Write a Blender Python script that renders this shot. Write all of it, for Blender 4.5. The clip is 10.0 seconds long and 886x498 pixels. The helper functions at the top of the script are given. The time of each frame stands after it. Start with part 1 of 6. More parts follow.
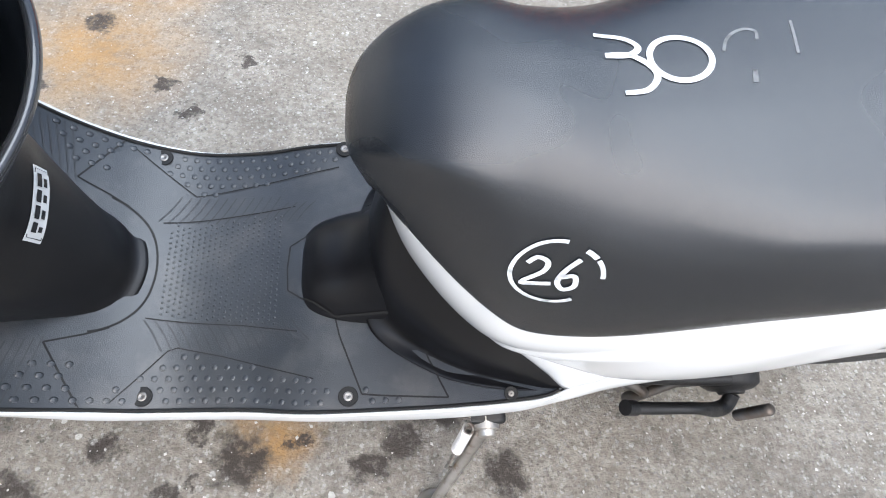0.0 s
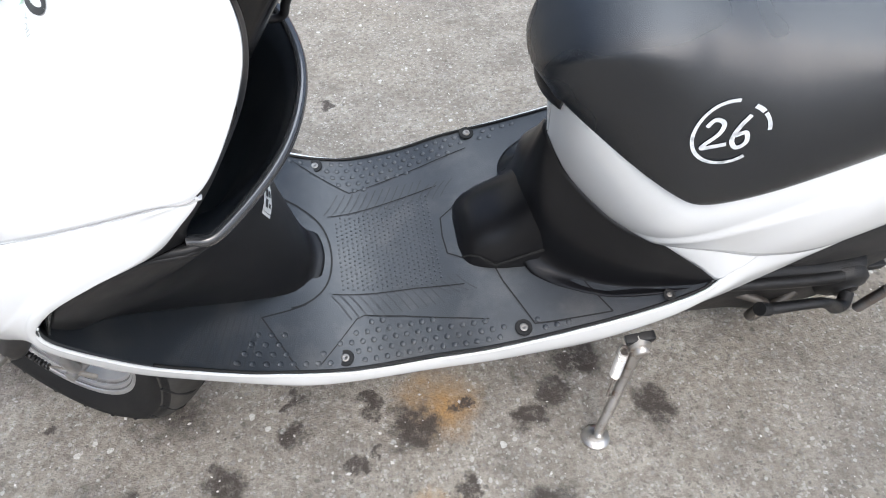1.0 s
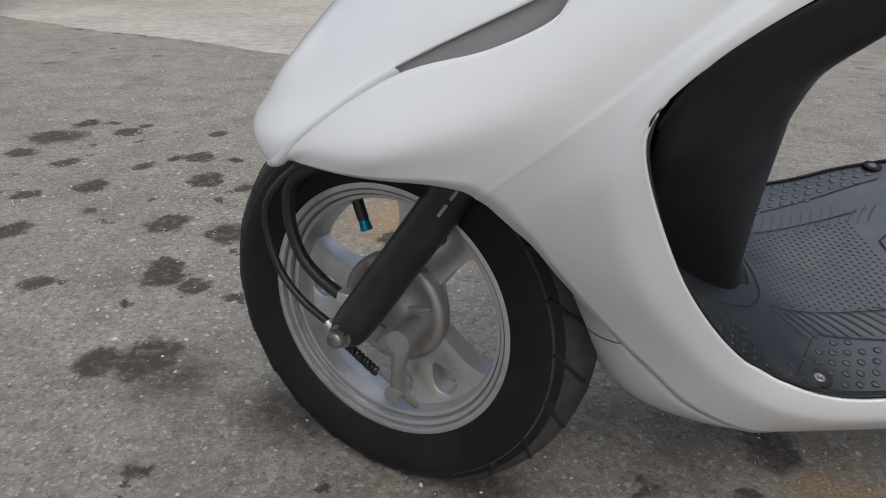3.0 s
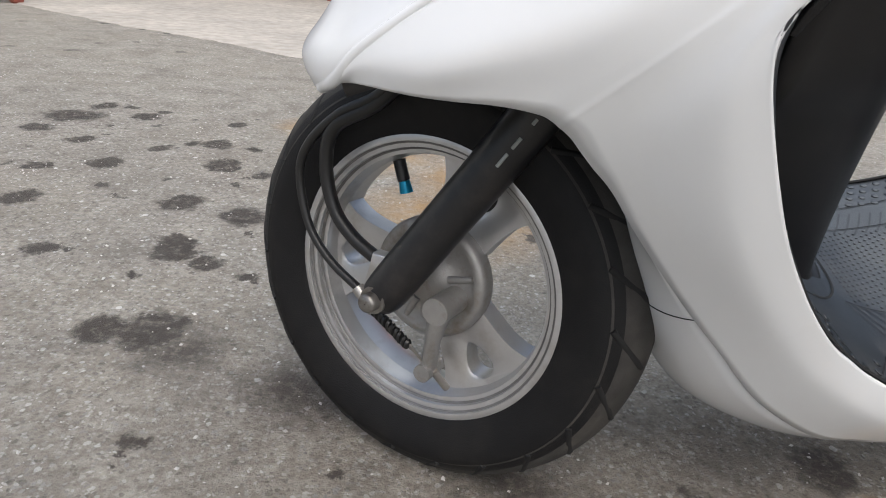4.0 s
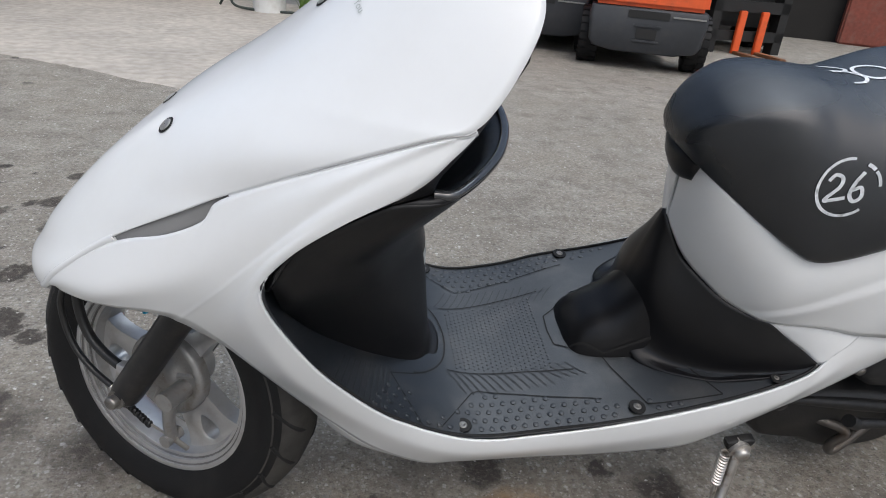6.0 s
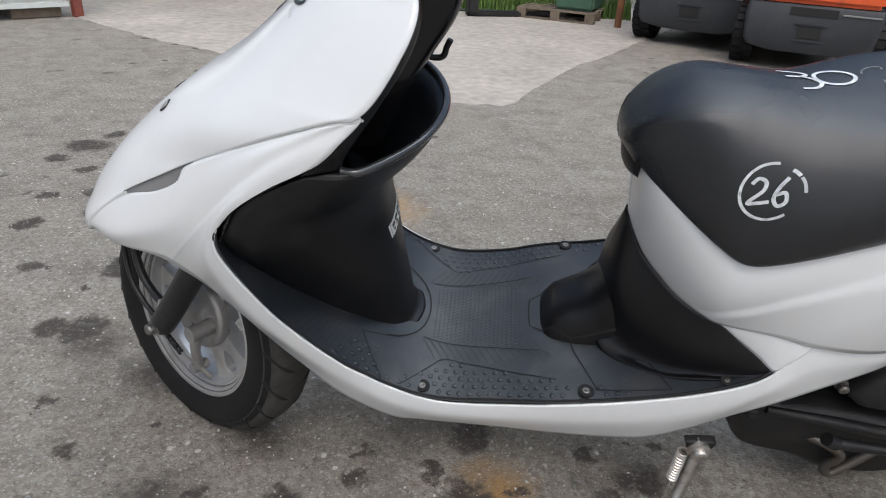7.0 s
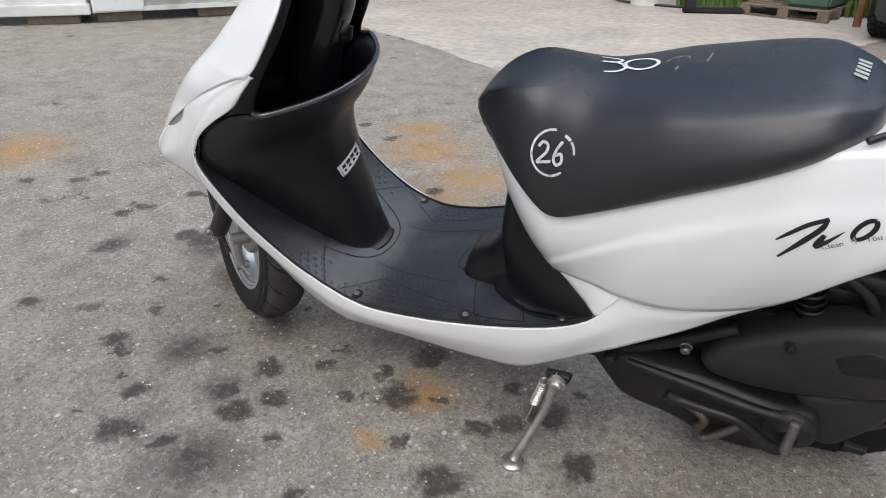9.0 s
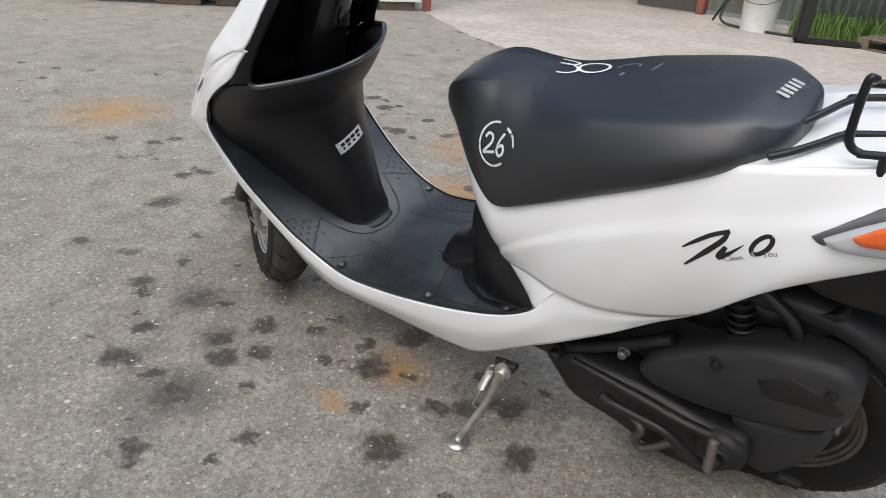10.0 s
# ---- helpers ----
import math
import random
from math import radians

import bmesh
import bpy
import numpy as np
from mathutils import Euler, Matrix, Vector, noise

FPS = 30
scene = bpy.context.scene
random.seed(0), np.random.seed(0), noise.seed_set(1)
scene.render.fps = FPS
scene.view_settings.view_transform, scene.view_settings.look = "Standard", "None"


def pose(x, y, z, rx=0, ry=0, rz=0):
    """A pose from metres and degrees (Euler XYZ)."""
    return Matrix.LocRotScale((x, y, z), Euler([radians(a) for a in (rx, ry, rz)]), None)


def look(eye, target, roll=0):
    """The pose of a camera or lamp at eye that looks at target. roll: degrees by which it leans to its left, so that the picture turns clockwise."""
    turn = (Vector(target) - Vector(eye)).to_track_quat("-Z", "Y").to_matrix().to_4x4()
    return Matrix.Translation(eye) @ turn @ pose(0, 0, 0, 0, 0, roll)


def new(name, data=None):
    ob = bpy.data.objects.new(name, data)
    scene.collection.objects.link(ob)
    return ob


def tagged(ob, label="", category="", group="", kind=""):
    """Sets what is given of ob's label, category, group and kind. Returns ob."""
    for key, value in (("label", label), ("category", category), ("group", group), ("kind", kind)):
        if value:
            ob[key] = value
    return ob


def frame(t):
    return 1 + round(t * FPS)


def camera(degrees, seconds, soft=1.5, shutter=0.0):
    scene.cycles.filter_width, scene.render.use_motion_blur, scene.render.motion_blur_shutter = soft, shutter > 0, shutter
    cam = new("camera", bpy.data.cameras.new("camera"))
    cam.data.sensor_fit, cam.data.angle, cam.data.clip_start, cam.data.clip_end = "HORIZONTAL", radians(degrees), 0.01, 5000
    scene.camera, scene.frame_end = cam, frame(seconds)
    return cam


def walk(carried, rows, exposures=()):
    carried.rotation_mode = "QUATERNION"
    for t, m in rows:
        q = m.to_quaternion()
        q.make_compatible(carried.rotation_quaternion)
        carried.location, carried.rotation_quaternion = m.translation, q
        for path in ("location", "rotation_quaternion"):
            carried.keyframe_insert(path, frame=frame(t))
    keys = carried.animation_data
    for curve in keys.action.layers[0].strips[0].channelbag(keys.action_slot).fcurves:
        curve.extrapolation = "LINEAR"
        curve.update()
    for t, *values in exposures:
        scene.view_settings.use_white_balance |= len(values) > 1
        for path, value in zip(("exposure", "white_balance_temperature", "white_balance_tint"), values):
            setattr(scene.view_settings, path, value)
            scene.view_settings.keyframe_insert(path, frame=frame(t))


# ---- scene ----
cam = camera(66.6, 10.0, soft=1.0)
PATH = [
    (0, (0.5582, -0.5055, 0.8927), (0.8239, 0.6813, -0.6947), 11.32),
    (0.5, (0.4845, -0.5711, 0.8976), (0.7420, 0.5633, -0.7294), 1.14),
    (1, (0.3827, -0.6558, 0.8834), (0.6125, 0.6791, -0.5880), -0.55),
    (1.5, (0.2995, -0.7173, 0.9100), (0.4624, 0.7849, -0.4004), -2.86),
    (2, (0.1704, -0.7733, 0.8828), (0.4495, 0.8270, -0.2842), -2.81),
    (2.2, (0.1095, -0.782, 0.824), (0.466, 0.859, -0.263), -1.40),
    (2.5, (0.0547, -0.7295, 0.7519), (0.3452, 0.9971, -0.2153), -1.20),
    (3, (-0.0096, -0.6377, 0.5443), (0.1120, 1.1560, -0.3314), 1.38),
    (3.2, (-0.0186, -0.6058, 0.4829), (0.1449, 1.2092, -0.3412), 4.12),
    (4.3, (-0.0473, -0.6220, 0.4661), (0.0549, 1.2167, -0.3135), 5.44),
    (4.5, (-0.0411, -0.6448, 0.4825), (0.0520, 1.2015, -0.2799), 5.35),
    (5, (-0.0109, -0.7064, 0.5534), (0.1467, 1.1402, -0.1991), 4.64),
    (5.5, (0.0589, -0.7829, 0.6344), (0.3970, 1.0150, -0.1747), 4.88),
    (6, (0.1661, -0.8144, 0.7377), (0.5425, 0.9555, -0.1132), 5.21),
    (6.2, (0.2209, -0.8144, 0.7652), (0.4915, 0.9644, -0.1069), 3.66),
    (7.3, (0.4613, -0.9687, 0.7806), (0.2877, 0.8035, -0.1313), 4.33),
    (7.5, (0.5095, -0.9865, 0.8030), (0.2689, 0.7629, -0.1372), 4.04),
    (8, (0.6625, -0.9598, 0.8115), (0.1124, 0.7119, -0.1391), 2.27),
    (8.5, (0.7925, -0.9660, 0.8144), (0.1132, 0.6514, -0.1463), 1.87),
    (9, (0.9153, -1.0375, 0.8207), (0.1492, 0.5605, -0.1060), 0.66),
    (9.5, (1.0295, -1.0500, 0.8313), (0.1478, 0.4991, -0.0771), 3.15),
    (10, (1.1242, -0.9928, 0.8181), (0.1147, 0.4704, -0.0985), 3.79),
]
walk(cam, [(t, look(eye, target, roll)) for t, eye, target, roll in PATH], exposures=[(0.0, 1.1, 5880, 8), (1.0, 0.87, 5950, 8), (1.5, 0.6, 6020, 8), (2.5, 0.0, 5980, 8), (3.0, -0.18, 6120, 8), (4.5, 0.5, 6230, 9), (5.0, 0.25, 6110, 9), (5.5, 0.0, 6130, 8), (6.0, 0.0, 6030, 8), (7.5, 0.05, 6060, 8), (9.0, 0.18, 6150, 9), (10.0, 0.19, 6220, 9)])
# ---------------------------------------------------------------- light
world = bpy.data.worlds.new("sky")
scene.world = world
world.use_nodes = True
wn = world.node_tree
sky = wn.nodes.new("ShaderNodeTexSky")
sky.sky_type = "NISHITA"
sky.sun_disc = False
sky.sun_elevation = radians(55)
sky.sun_rotation = radians(172)
sky.air_density, sky.dust_density, sky.ozone_density = 1.0, 6.0, 1.0
haze = wn.nodes.new("ShaderNodeHueSaturation")
haze.inputs["Saturation"].default_value = 0.80
wn.links.new(sky.outputs["Color"], haze.inputs["Color"])
wn.links.new(haze.outputs["Color"], wn.nodes["Background"].inputs["Color"])
wn.nodes["Background"].inputs["Strength"].default_value = 0.15

sun_data = bpy.data.lights.new("sun", "SUN")
sun_data.energy, sun_data.angle, sun_data.color = 1.4, radians(52), (0.96, 0.985, 1.0)
sun_lamp = new("sun", sun_data)
sun_lamp.matrix_world = look((1.2, 0.8, 4.7), (0, 0, 0))


# ---------------------------------------------------------------- materials
def material(name, colour, rough=0.5, metal=0.0, vary=0.15, scale=30.0, bump=0.0, bump_scale=400.0, coat=0.0, spec=0.5, dirt=None, dirt_scale=6.0, dirt_amount=0.0):
    """A principled surface with grain, a broad cast, and optional dirt in patches."""
    m = bpy.data.materials.new(name)
    m.use_nodes = True
    nt = m.node_tree
    b = nt.nodes["Principled BSDF"]
    tc = nt.nodes.new("ShaderNodeTexCoord")
    fine = nt.nodes.new("ShaderNodeTexNoise")
    fine.inputs["Scale"].default_value, fine.inputs["Detail"].default_value = scale, 6.0
    broad = nt.nodes.new("ShaderNodeTexNoise")
    broad.inputs["Scale"].default_value, broad.inputs["Detail"].default_value = scale / 8, 3.0
    both = nt.nodes.new("ShaderNodeMath")
    both.operation = "ADD"
    for n in (fine, broad):
        nt.links.new(tc.outputs["Object"], n.inputs["Vector"])
    nt.links.new(fine.outputs["Fac"], both.inputs[0])
    nt.links.new(broad.outputs["Fac"], both.inputs[1])
    span = nt.nodes.new("ShaderNodeMapRange")
    span.inputs["From Min"].default_value, span.inputs["From Max"].default_value = 0.6, 1.4
    span.inputs["To Min"].default_value, span.inputs["To Max"].default_value = 1 - vary, 1 + vary
    nt.links.new(both.outputs[0], span.inputs["Value"])
    col = nt.nodes.new("ShaderNodeMix")
    col.data_type, col.blend_type = "RGBA", "MULTIPLY"
    col.inputs["Factor"].default_value = 1.0
    col.inputs["A"].default_value = (*colour, 1)
    nt.links.new(span.outputs["Result"], col.inputs["B"])
    out = col.outputs["Result"]
    if dirt:
        dn = nt.nodes.new("ShaderNodeTexNoise")
        dn.inputs["Scale"].default_value, dn.inputs["Detail"].default_value, dn.inputs["Roughness"].default_value = dirt_scale, 8.0, 0.65
        nt.links.new(tc.outputs["Object"], dn.inputs["Vector"])
        ramp = nt.nodes.new("ShaderNodeMapRange")
        ramp.inputs["From Min"].default_value, ramp.inputs["From Max"].default_value = 0.5, 0.72
        ramp.inputs["To Max"].default_value = dirt_amount
        nt.links.new(dn.outputs["Fac"], ramp.inputs["Value"])
        mixd = nt.nodes.new("ShaderNodeMix")
        mixd.data_type = "RGBA"
        nt.links.new(ramp.outputs["Result"], mixd.inputs["Factor"])
        nt.links.new(out, mixd.inputs["A"])
        mixd.inputs["B"].default_value = (*dirt, 1)
        out = mixd.outputs["Result"]
    nt.links.new(out, b.inputs["Base Color"])
    rr = nt.nodes.new("ShaderNodeMapRange")
    rr.inputs["From Min"].default_value, rr.inputs["From Max"].default_value = 0.3, 0.7
    rr.inputs["To Min"].default_value, rr.inputs["To Max"].default_value = rough * 0.85, min(1.0, rough * 1.15)
    nt.links.new(broad.outputs["Fac"], rr.inputs["Value"])
    nt.links.new(rr.outputs["Result"], b.inputs["Roughness"])
    b.inputs["Metallic"].default_value = metal
    b.inputs["Specular IOR Level"].default_value = spec
    b.inputs["Coat Weight"].default_value = coat
    b.inputs["Coat Roughness"].default_value = 0.06
    if bump:
        bn = nt.nodes.new("ShaderNodeTexNoise")
        bn.inputs["Scale"].default_value, bn.inputs["Detail"].default_value = bump_scale, 3.0
        nt.links.new(tc.outputs["Object"], bn.inputs["Vector"])
        bp = nt.nodes.new("ShaderNodeBump")
        bp.inputs["Strength"].default_value, bp.inputs["Distance"].default_value = bump, 0.002
        nt.links.new(bn.outputs["Fac"], bp.inputs["Height"])
        nt.links.new(bp.outputs["Normal"], b.inputs["Normal"])
    return m


WHITE = material("white_paint", (0.755, 0.77, 0.775), 0.26, vary=0.02, scale=8, coat=0.5, dirt=(0.55, 0.53, 0.48), dirt_scale=9, dirt_amount=0.10)
SHELL = material("black_plastic", (0.007, 0.007, 0.008), 0.40, spec=0.40, vary=0.2, scale=60, bump=0.12, bump_scale=1400, dirt=(0.024, 0.023, 0.022), dirt_scale=14, dirt_amount=0.35)
GLOSS = material("gloss_black", (0.007, 0.007, 0.008), 0.20, spec=0.5, vary=0.2, scale=40, dirt=(0.020, 0.019, 0.018), dirt_scale=14, dirt_amount=0.3)
# glossy black rim; its base is greyed to paint in the sky's highlight
RIM_HIGHLIGHT = material("polished_edge_highlight", (0.035, 0.036, 0.038), 0.22, spec=0.7, vary=0.15, scale=40, coat=0.7)
BOLT = material("bolt_steel", (0.26, 0.25, 0.235), 0.40, metal=0.85, vary=0.3, scale=90, dirt=(0.10, 0.06, 0.035), dirt_scale=60, dirt_amount=0.8)
MAT = material("floor_rubber", (0.014, 0.0172, 0.0215), 0.38, spec=0.80, vary=0.25, scale=40, bump=0.2, bump_scale=900, dirt=(0.07, 0.068, 0.064), dirt_scale=16, dirt_amount=0.5)
LIDMAT = material("moulded_lid", (0.009, 0.011, 0.014), 0.38, spec=0.55, vary=0.25, scale=40, bump=0.1, bump_scale=900, dirt=(0.06, 0.057, 0.052), dirt_scale=16, dirt_amount=0.4)
COVER = material("smooth_black_plastic", (0.006, 0.006, 0.007), 0.33, spec=0.32, vary=0.2, scale=50, bump=0.05, bump_scale=1200, dirt=(0.016, 0.0155, 0.015), dirt_scale=12, dirt_amount=0.4)
GROOVE = material("groove", (0.006, 0.006, 0.006), 0.8, vary=0.1)
# black vinyl; the base's blue cast stands for reflected sky
SEATVINYL = material("seat_vinyl", (0.0085, 0.0105, 0.0135), 0.26, spec=0.80, vary=0.15, scale=30, bump=0.25, bump_scale=1600)
RUBBER = material("tyre_rubber", (0.0085, 0.0085, 0.009), 0.62, spec=0.25, vary=0.25, scale=50, bump=0.2, bump_scale=700, dirt=(0.026, 0.024, 0.021), dirt_scale=12, dirt_amount=0.45)
TREAD = material("worn_tread", (0.042, 0.040, 0.037), 0.8, spec=0.3, vary=0.35, scale=60, bump=0.2, bump_scale=700, dirt=(0.075, 0.068, 0.058), dirt_scale=14, dirt_amount=0.5)
CABLE = material("cable_rubber", (0.012, 0.012, 0.012), 0.4, vary=0.1)
SILVER = material("rim_silver", (0.56, 0.56, 0.56), 0.36, metal=0.75, vary=0.08, scale=60, bump=0.08, bump_scale=900, dirt=(0.30, 0.27, 0.23), dirt_scale=25, dirt_amount=0.5)
CREASE_SHADE = material("rim_crease_shade", (0.19, 0.185, 0.18), 0.5, metal=0.5, vary=0.3, scale=60)
CASTALU = material("cast_aluminium", (0.36, 0.355, 0.345), 0.46, metal=0.7, vary=0.2, scale=80, bump=0.25, bump_scale=700, dirt=(0.16, 0.12, 0.08), dirt_scale=40, dirt_amount=0.7)
STEEL = material("worn_steel", (0.50, 0.48, 0.45), 0.42, metal=0.9, vary=0.25, scale=90, bump=0.2, bump_scale=600, dirt=(0.22, 0.12, 0.06), dirt_scale=60, dirt_amount=0.7)
CHROME = material("stand_chrome", (0.50, 0.48, 0.45), 0.32, metal=0.9, vary=0.25, scale=60, bump=0.2, bump_scale=500, dirt=(0.20, 0.12, 0.07), dirt_scale=55, dirt_amount=0.9)
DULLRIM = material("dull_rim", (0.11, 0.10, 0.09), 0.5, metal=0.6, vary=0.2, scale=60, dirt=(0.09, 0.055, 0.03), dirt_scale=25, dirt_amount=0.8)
RUST = material("rusty_steel", (0.20, 0.09, 0.04), 0.8, vary=0.4, scale=90, bump=0.4, bump_scale=500)
ENGINE = material("engine_black", (0.010, 0.010, 0.0105), 0.5, spec=0.4, vary=0.3, scale=60, bump=0.3, bump_scale=500, dirt=(0.035, 0.031, 0.028), dirt_scale=18, dirt_amount=0.6)
CASE = material("transmission_cover", (0.018, 0.018, 0.019), 0.55, vary=0.15, scale=70, bump=0.35, bump_scale=1200, dirt=(0.05, 0.047, 0.044), dirt_scale=10, dirt_amount=0.5)
FORK = material("fork_black", (0.012, 0.012, 0.013), 0.35, vary=0.2, scale=60, dirt=(0.06, 0.05, 0.045), dirt_scale=30, dirt_amount=0.4)
INTAKE = material("grey_plastic", (0.24, 0.24, 0.24), 0.5, vary=0.1, bump=0.1, bump_scale=900)
CHALK = material("white_marker", (0.62, 0.64, 0.66), 0.8, vary=0.2, scale=200, dirt=(0.12, 0.125, 0.13), dirt_scale=110, dirt_amount=0.75)
FAINT = material("faded_marker", (0.17, 0.175, 0.18), 0.8, vary=0.3, scale=200, dirt=(0.02, 0.02, 0.02), dirt_scale=140, dirt_amount=0.9)
INK = material("black_print", (0.012, 0.012, 0.014), 0.3, vary=0.05)
GREENINK = material("green_print", (0.25, 0.42, 0.28), 0.4, vary=0.1)
DARKINK = material("dark_grey_print", (0.09, 0.095, 0.095), 0.4, vary=0.1)
GREYINK = material("grey_print", (0.35, 0.38, 0.36), 0.4, vary=0.1)
LABELWHITE = material("label_silver", (0.70, 0.71, 0.70), 0.35, vary=0.05)
BLUE = material("blue_cap", (0.01, 0.25, 0.42), 0.3, metal=0.5, vary=0.1)
LAMPRIM = material("lamp_rim", (0.16, 0.16, 0.165), 0.25, metal=0.6, vary=0.15)
AMBER = material("amber_lens", (0.75, 0.13, 0.02), 0.12, vary=0.1, coat=0.6)
CLEARLENS = material("clear_lens", (0.46, 0.47, 0.47), 0.12, vary=0.05, coat=0.8)
ORANGE = material("orange_paint", (0.72, 0.11, 0.025), 0.45, vary=0.1, dirt=(0.12, 0.06, 0.04), dirt_scale=5, dirt_amount=0.4)
TRUCKGREY = material("truck_grey", (0.030, 0.033, 0.038), 0.55, vary=0.15, bump=0.2, bump_scale=60, dirt=(0.07, 0.066, 0.06), dirt_scale=5, dirt_amount=0.4)
TRUCKBLACK = material("truck_black", (0.012, 0.012, 0.012), 0.6, vary=0.2)
SHEDWHITE = material("shed_white", (0.74, 0.76, 0.76), 0.5, vary=0.06, scale=6, dirt=(0.35, 0.33, 0.28), dirt_scale=3, dirt_amount=0.5)
SHEDCREAM = material("shed_cream", (0.68, 0.71, 0.68), 0.55, vary=0.06, scale=6, dirt=(0.3, 0.27, 0.2), dirt_scale=3, dirt_amount=0.5)
SHEETGREEN = material("corrugated_green", (0.34, 0.39, 0.36), 0.55, vary=0.12, scale=6, dirt=(0.28, 0.16, 0.09), dirt_scale=4, dirt_amount=0.6)
SHEETGREY = material("corrugated_grey", (0.20, 0.19, 0.18), 0.7, vary=0.2, scale=8, dirt=(0.22, 0.13, 0.09), dirt_scale=4, dirt_amount=0.5)
WOOD = material("weathered_wood", (0.17, 0.135, 0.10), 0.85, vary=0.35, scale=25, bump=0.4, bump_scale=200)
REDIRON = material("red_iron", (0.22, 0.06, 0.04), 0.7, vary=0.3, scale=30, dirt=(0.2, 0.13, 0.1), dirt_scale=10, dirt_amount=0.5)
# near-black base that paints the shade of deep interiors
INTERIOR_SHADE = material("interior_shade", (0.016, 0.015, 0.014), 0.9, vary=0.3, scale=3)
LEAF = material("weed_green", (0.09, 0.16, 0.03), 0.6, vary=0.4, scale=20)
PAIL = material("white_pail", (0.70, 0.71, 0.70), 0.45, vary=0.05, dirt=(0.4, 0.36, 0.3), dirt_scale=8, dirt_amount=0.5)
TARP = material("green_tarp", (0.05, 0.11, 0.07), 0.7, vary=0.3, scale=10)
HOSE = material("hose", (0.02, 0.03, 0.025), 0.5)


# ---------------------------------------------------------------- mesh tools
def catmull(points, n):
    """A smooth curve of n points through the given ones."""
    p = np.array(points, float)
    k = len(p) - 1
    q = np.vstack([2 * p[0] - p[1], p, 2 * p[-1] - p[-2]])
    out = []
    for s in np.linspace(0, k, n):
        i = min(int(s), k - 1)
        f = s - i
        a, b, c, d = q[i], q[i + 1], q[i + 2], q[i + 3]
        out.append(0.5 * (2 * b + (c - a) * f + (2 * a - 5 * b + 4 * c - d) * f * f + (3 * b - a - 3 * c + d) * f ** 3))
    return np.array(out)


def sheet(grid, wrap=False):
    """Quads over an array of rows of points; wrap closes each row."""
    g = np.asarray(grid, float)
    n, m = g.shape[:2]
    faces = []
    for i in range(n - 1):
        for j in range(m if wrap else m - 1):
            k = (j + 1) % m
            faces.append((i * m + j, i * m + k, (i + 1) * m + k, (i + 1) * m + j))
    return g.reshape(-1, 3), faces


def loft(upper, lower, n=40, m=10, bulge=0.0, way=(0, -1, 0)):
    """A panel between two curves that swells by bulge (a number, or one for each station)."""
    a, b = catmull(upper, n), catmull(lower, n)
    s = np.full(n, bulge) if np.isscalar(bulge) else catmull([(v,) for v in bulge], n)[:, 0]
    t = np.linspace(0, 1, m)
    return a[:, None] * (1 - t)[None, :, None] + b[:, None] * t[None, :, None] + (s[:, None] * (4 * t * (1 - t))[None])[..., None] * np.array(way, float)


def capped(v, f, rings, m):
    """Closes the two ends of a wrapped sheet."""
    return v, f + [tuple(range(m))[::-1], tuple(range((rings - 1) * m, rings * m))]


def tube(path, radius, sides=10, n=0, caps=True):
    """A round bar along a path; radius may be a list."""
    p = catmull(path, n) if n else np.array(path, float)
    r = np.full(len(p), radius) if np.isscalar(radius) else np.interp(np.linspace(0, 1, len(p)), np.linspace(0, 1, len(radius)), radius)
    d = np.gradient(p, axis=0)
    d /= np.linalg.norm(d, axis=1)[:, None] + 1e-12
    side = np.cross(d[0], (0.31, 0.27, 0.91))
    side /= np.linalg.norm(side)
    rows = []
    for i in range(len(p)):
        side = side - d[i] * (side @ d[i])
        side /= np.linalg.norm(side)
        up = np.cross(d[i], side)
        a = np.linspace(0, 2 * math.pi, sides, endpoint=False)
        rows.append(p[i] + r[i] * (np.cos(a)[:, None] * side + np.sin(a)[:, None] * up))
    v, f = sheet(rows, wrap=True)
    return capped(v, f, len(p), sides) if caps else (v, f)


def lathe(profile, sides=48):
    """Turns (radius, along) pairs round the y axis."""
    a = np.linspace(0, 2 * math.pi, sides, endpoint=False)
    rows = [np.stack([r * np.cos(a), np.full(sides, y), r * np.sin(a)], 1) for r, y in profile]
    return sheet(rows, wrap=True)


def slab(outline, y0, y1, inset=0.006):
    """A plate with rounded rims: an (x, z) outline from y0 to y1."""
    o = np.array(outline, float)
    c = o.mean(0)
    d = c - o
    d /= np.linalg.norm(d, axis=1)[:, None]
    rows = []
    for k, (y, s) in enumerate(((y0, 1.0), (y0, 0.0), (y1 - math.copysign(inset, y1 - y0), 0.0), (y1 - math.copysign(inset * 0.3, y1 - y0), 0.3), (y1, 1.0))):
        q = o + d * inset * s
        rows.append(np.stack([q[:, 0], np.full(len(q), y), q[:, 1]], 1))
    v, f = sheet(rows, wrap=True)
    return capped(v, f, len(rows), len(o))


def block(x0, x1, y0, y1, z0, z1, bevel=0.0):
    """A box with bevelled edges."""
    bm = bmesh.new()
    bmesh.ops.create_cube(bm, size=1.0)
    for w in bm.verts:
        w.co = (x0 + (w.co.x + 0.5) * (x1 - x0), y0 + (w.co.y + 0.5) * (y1 - y0), z0 + (w.co.z + 0.5) * (z1 - z0))
    if bevel:
        bmesh.ops.bevel(bm, geom=bm.edges[:], offset=bevel, segments=2, affect="EDGES")
    bm.verts.index_update()
    v, f = np.array([w.co[:] for w in bm.verts]), [tuple(w.index for w in q.verts) for q in bm.faces]
    bm.free()
    return v, f


def merged(*bits):
    """Several pieces of one part."""
    vs, fs, k = [], [], 0
    for v, f in bits:
        vs.append(np.asarray(v, float))
        fs += [tuple(i + k for i in q) for q in f]
        k += len(v)
    return np.vstack(vs), fs


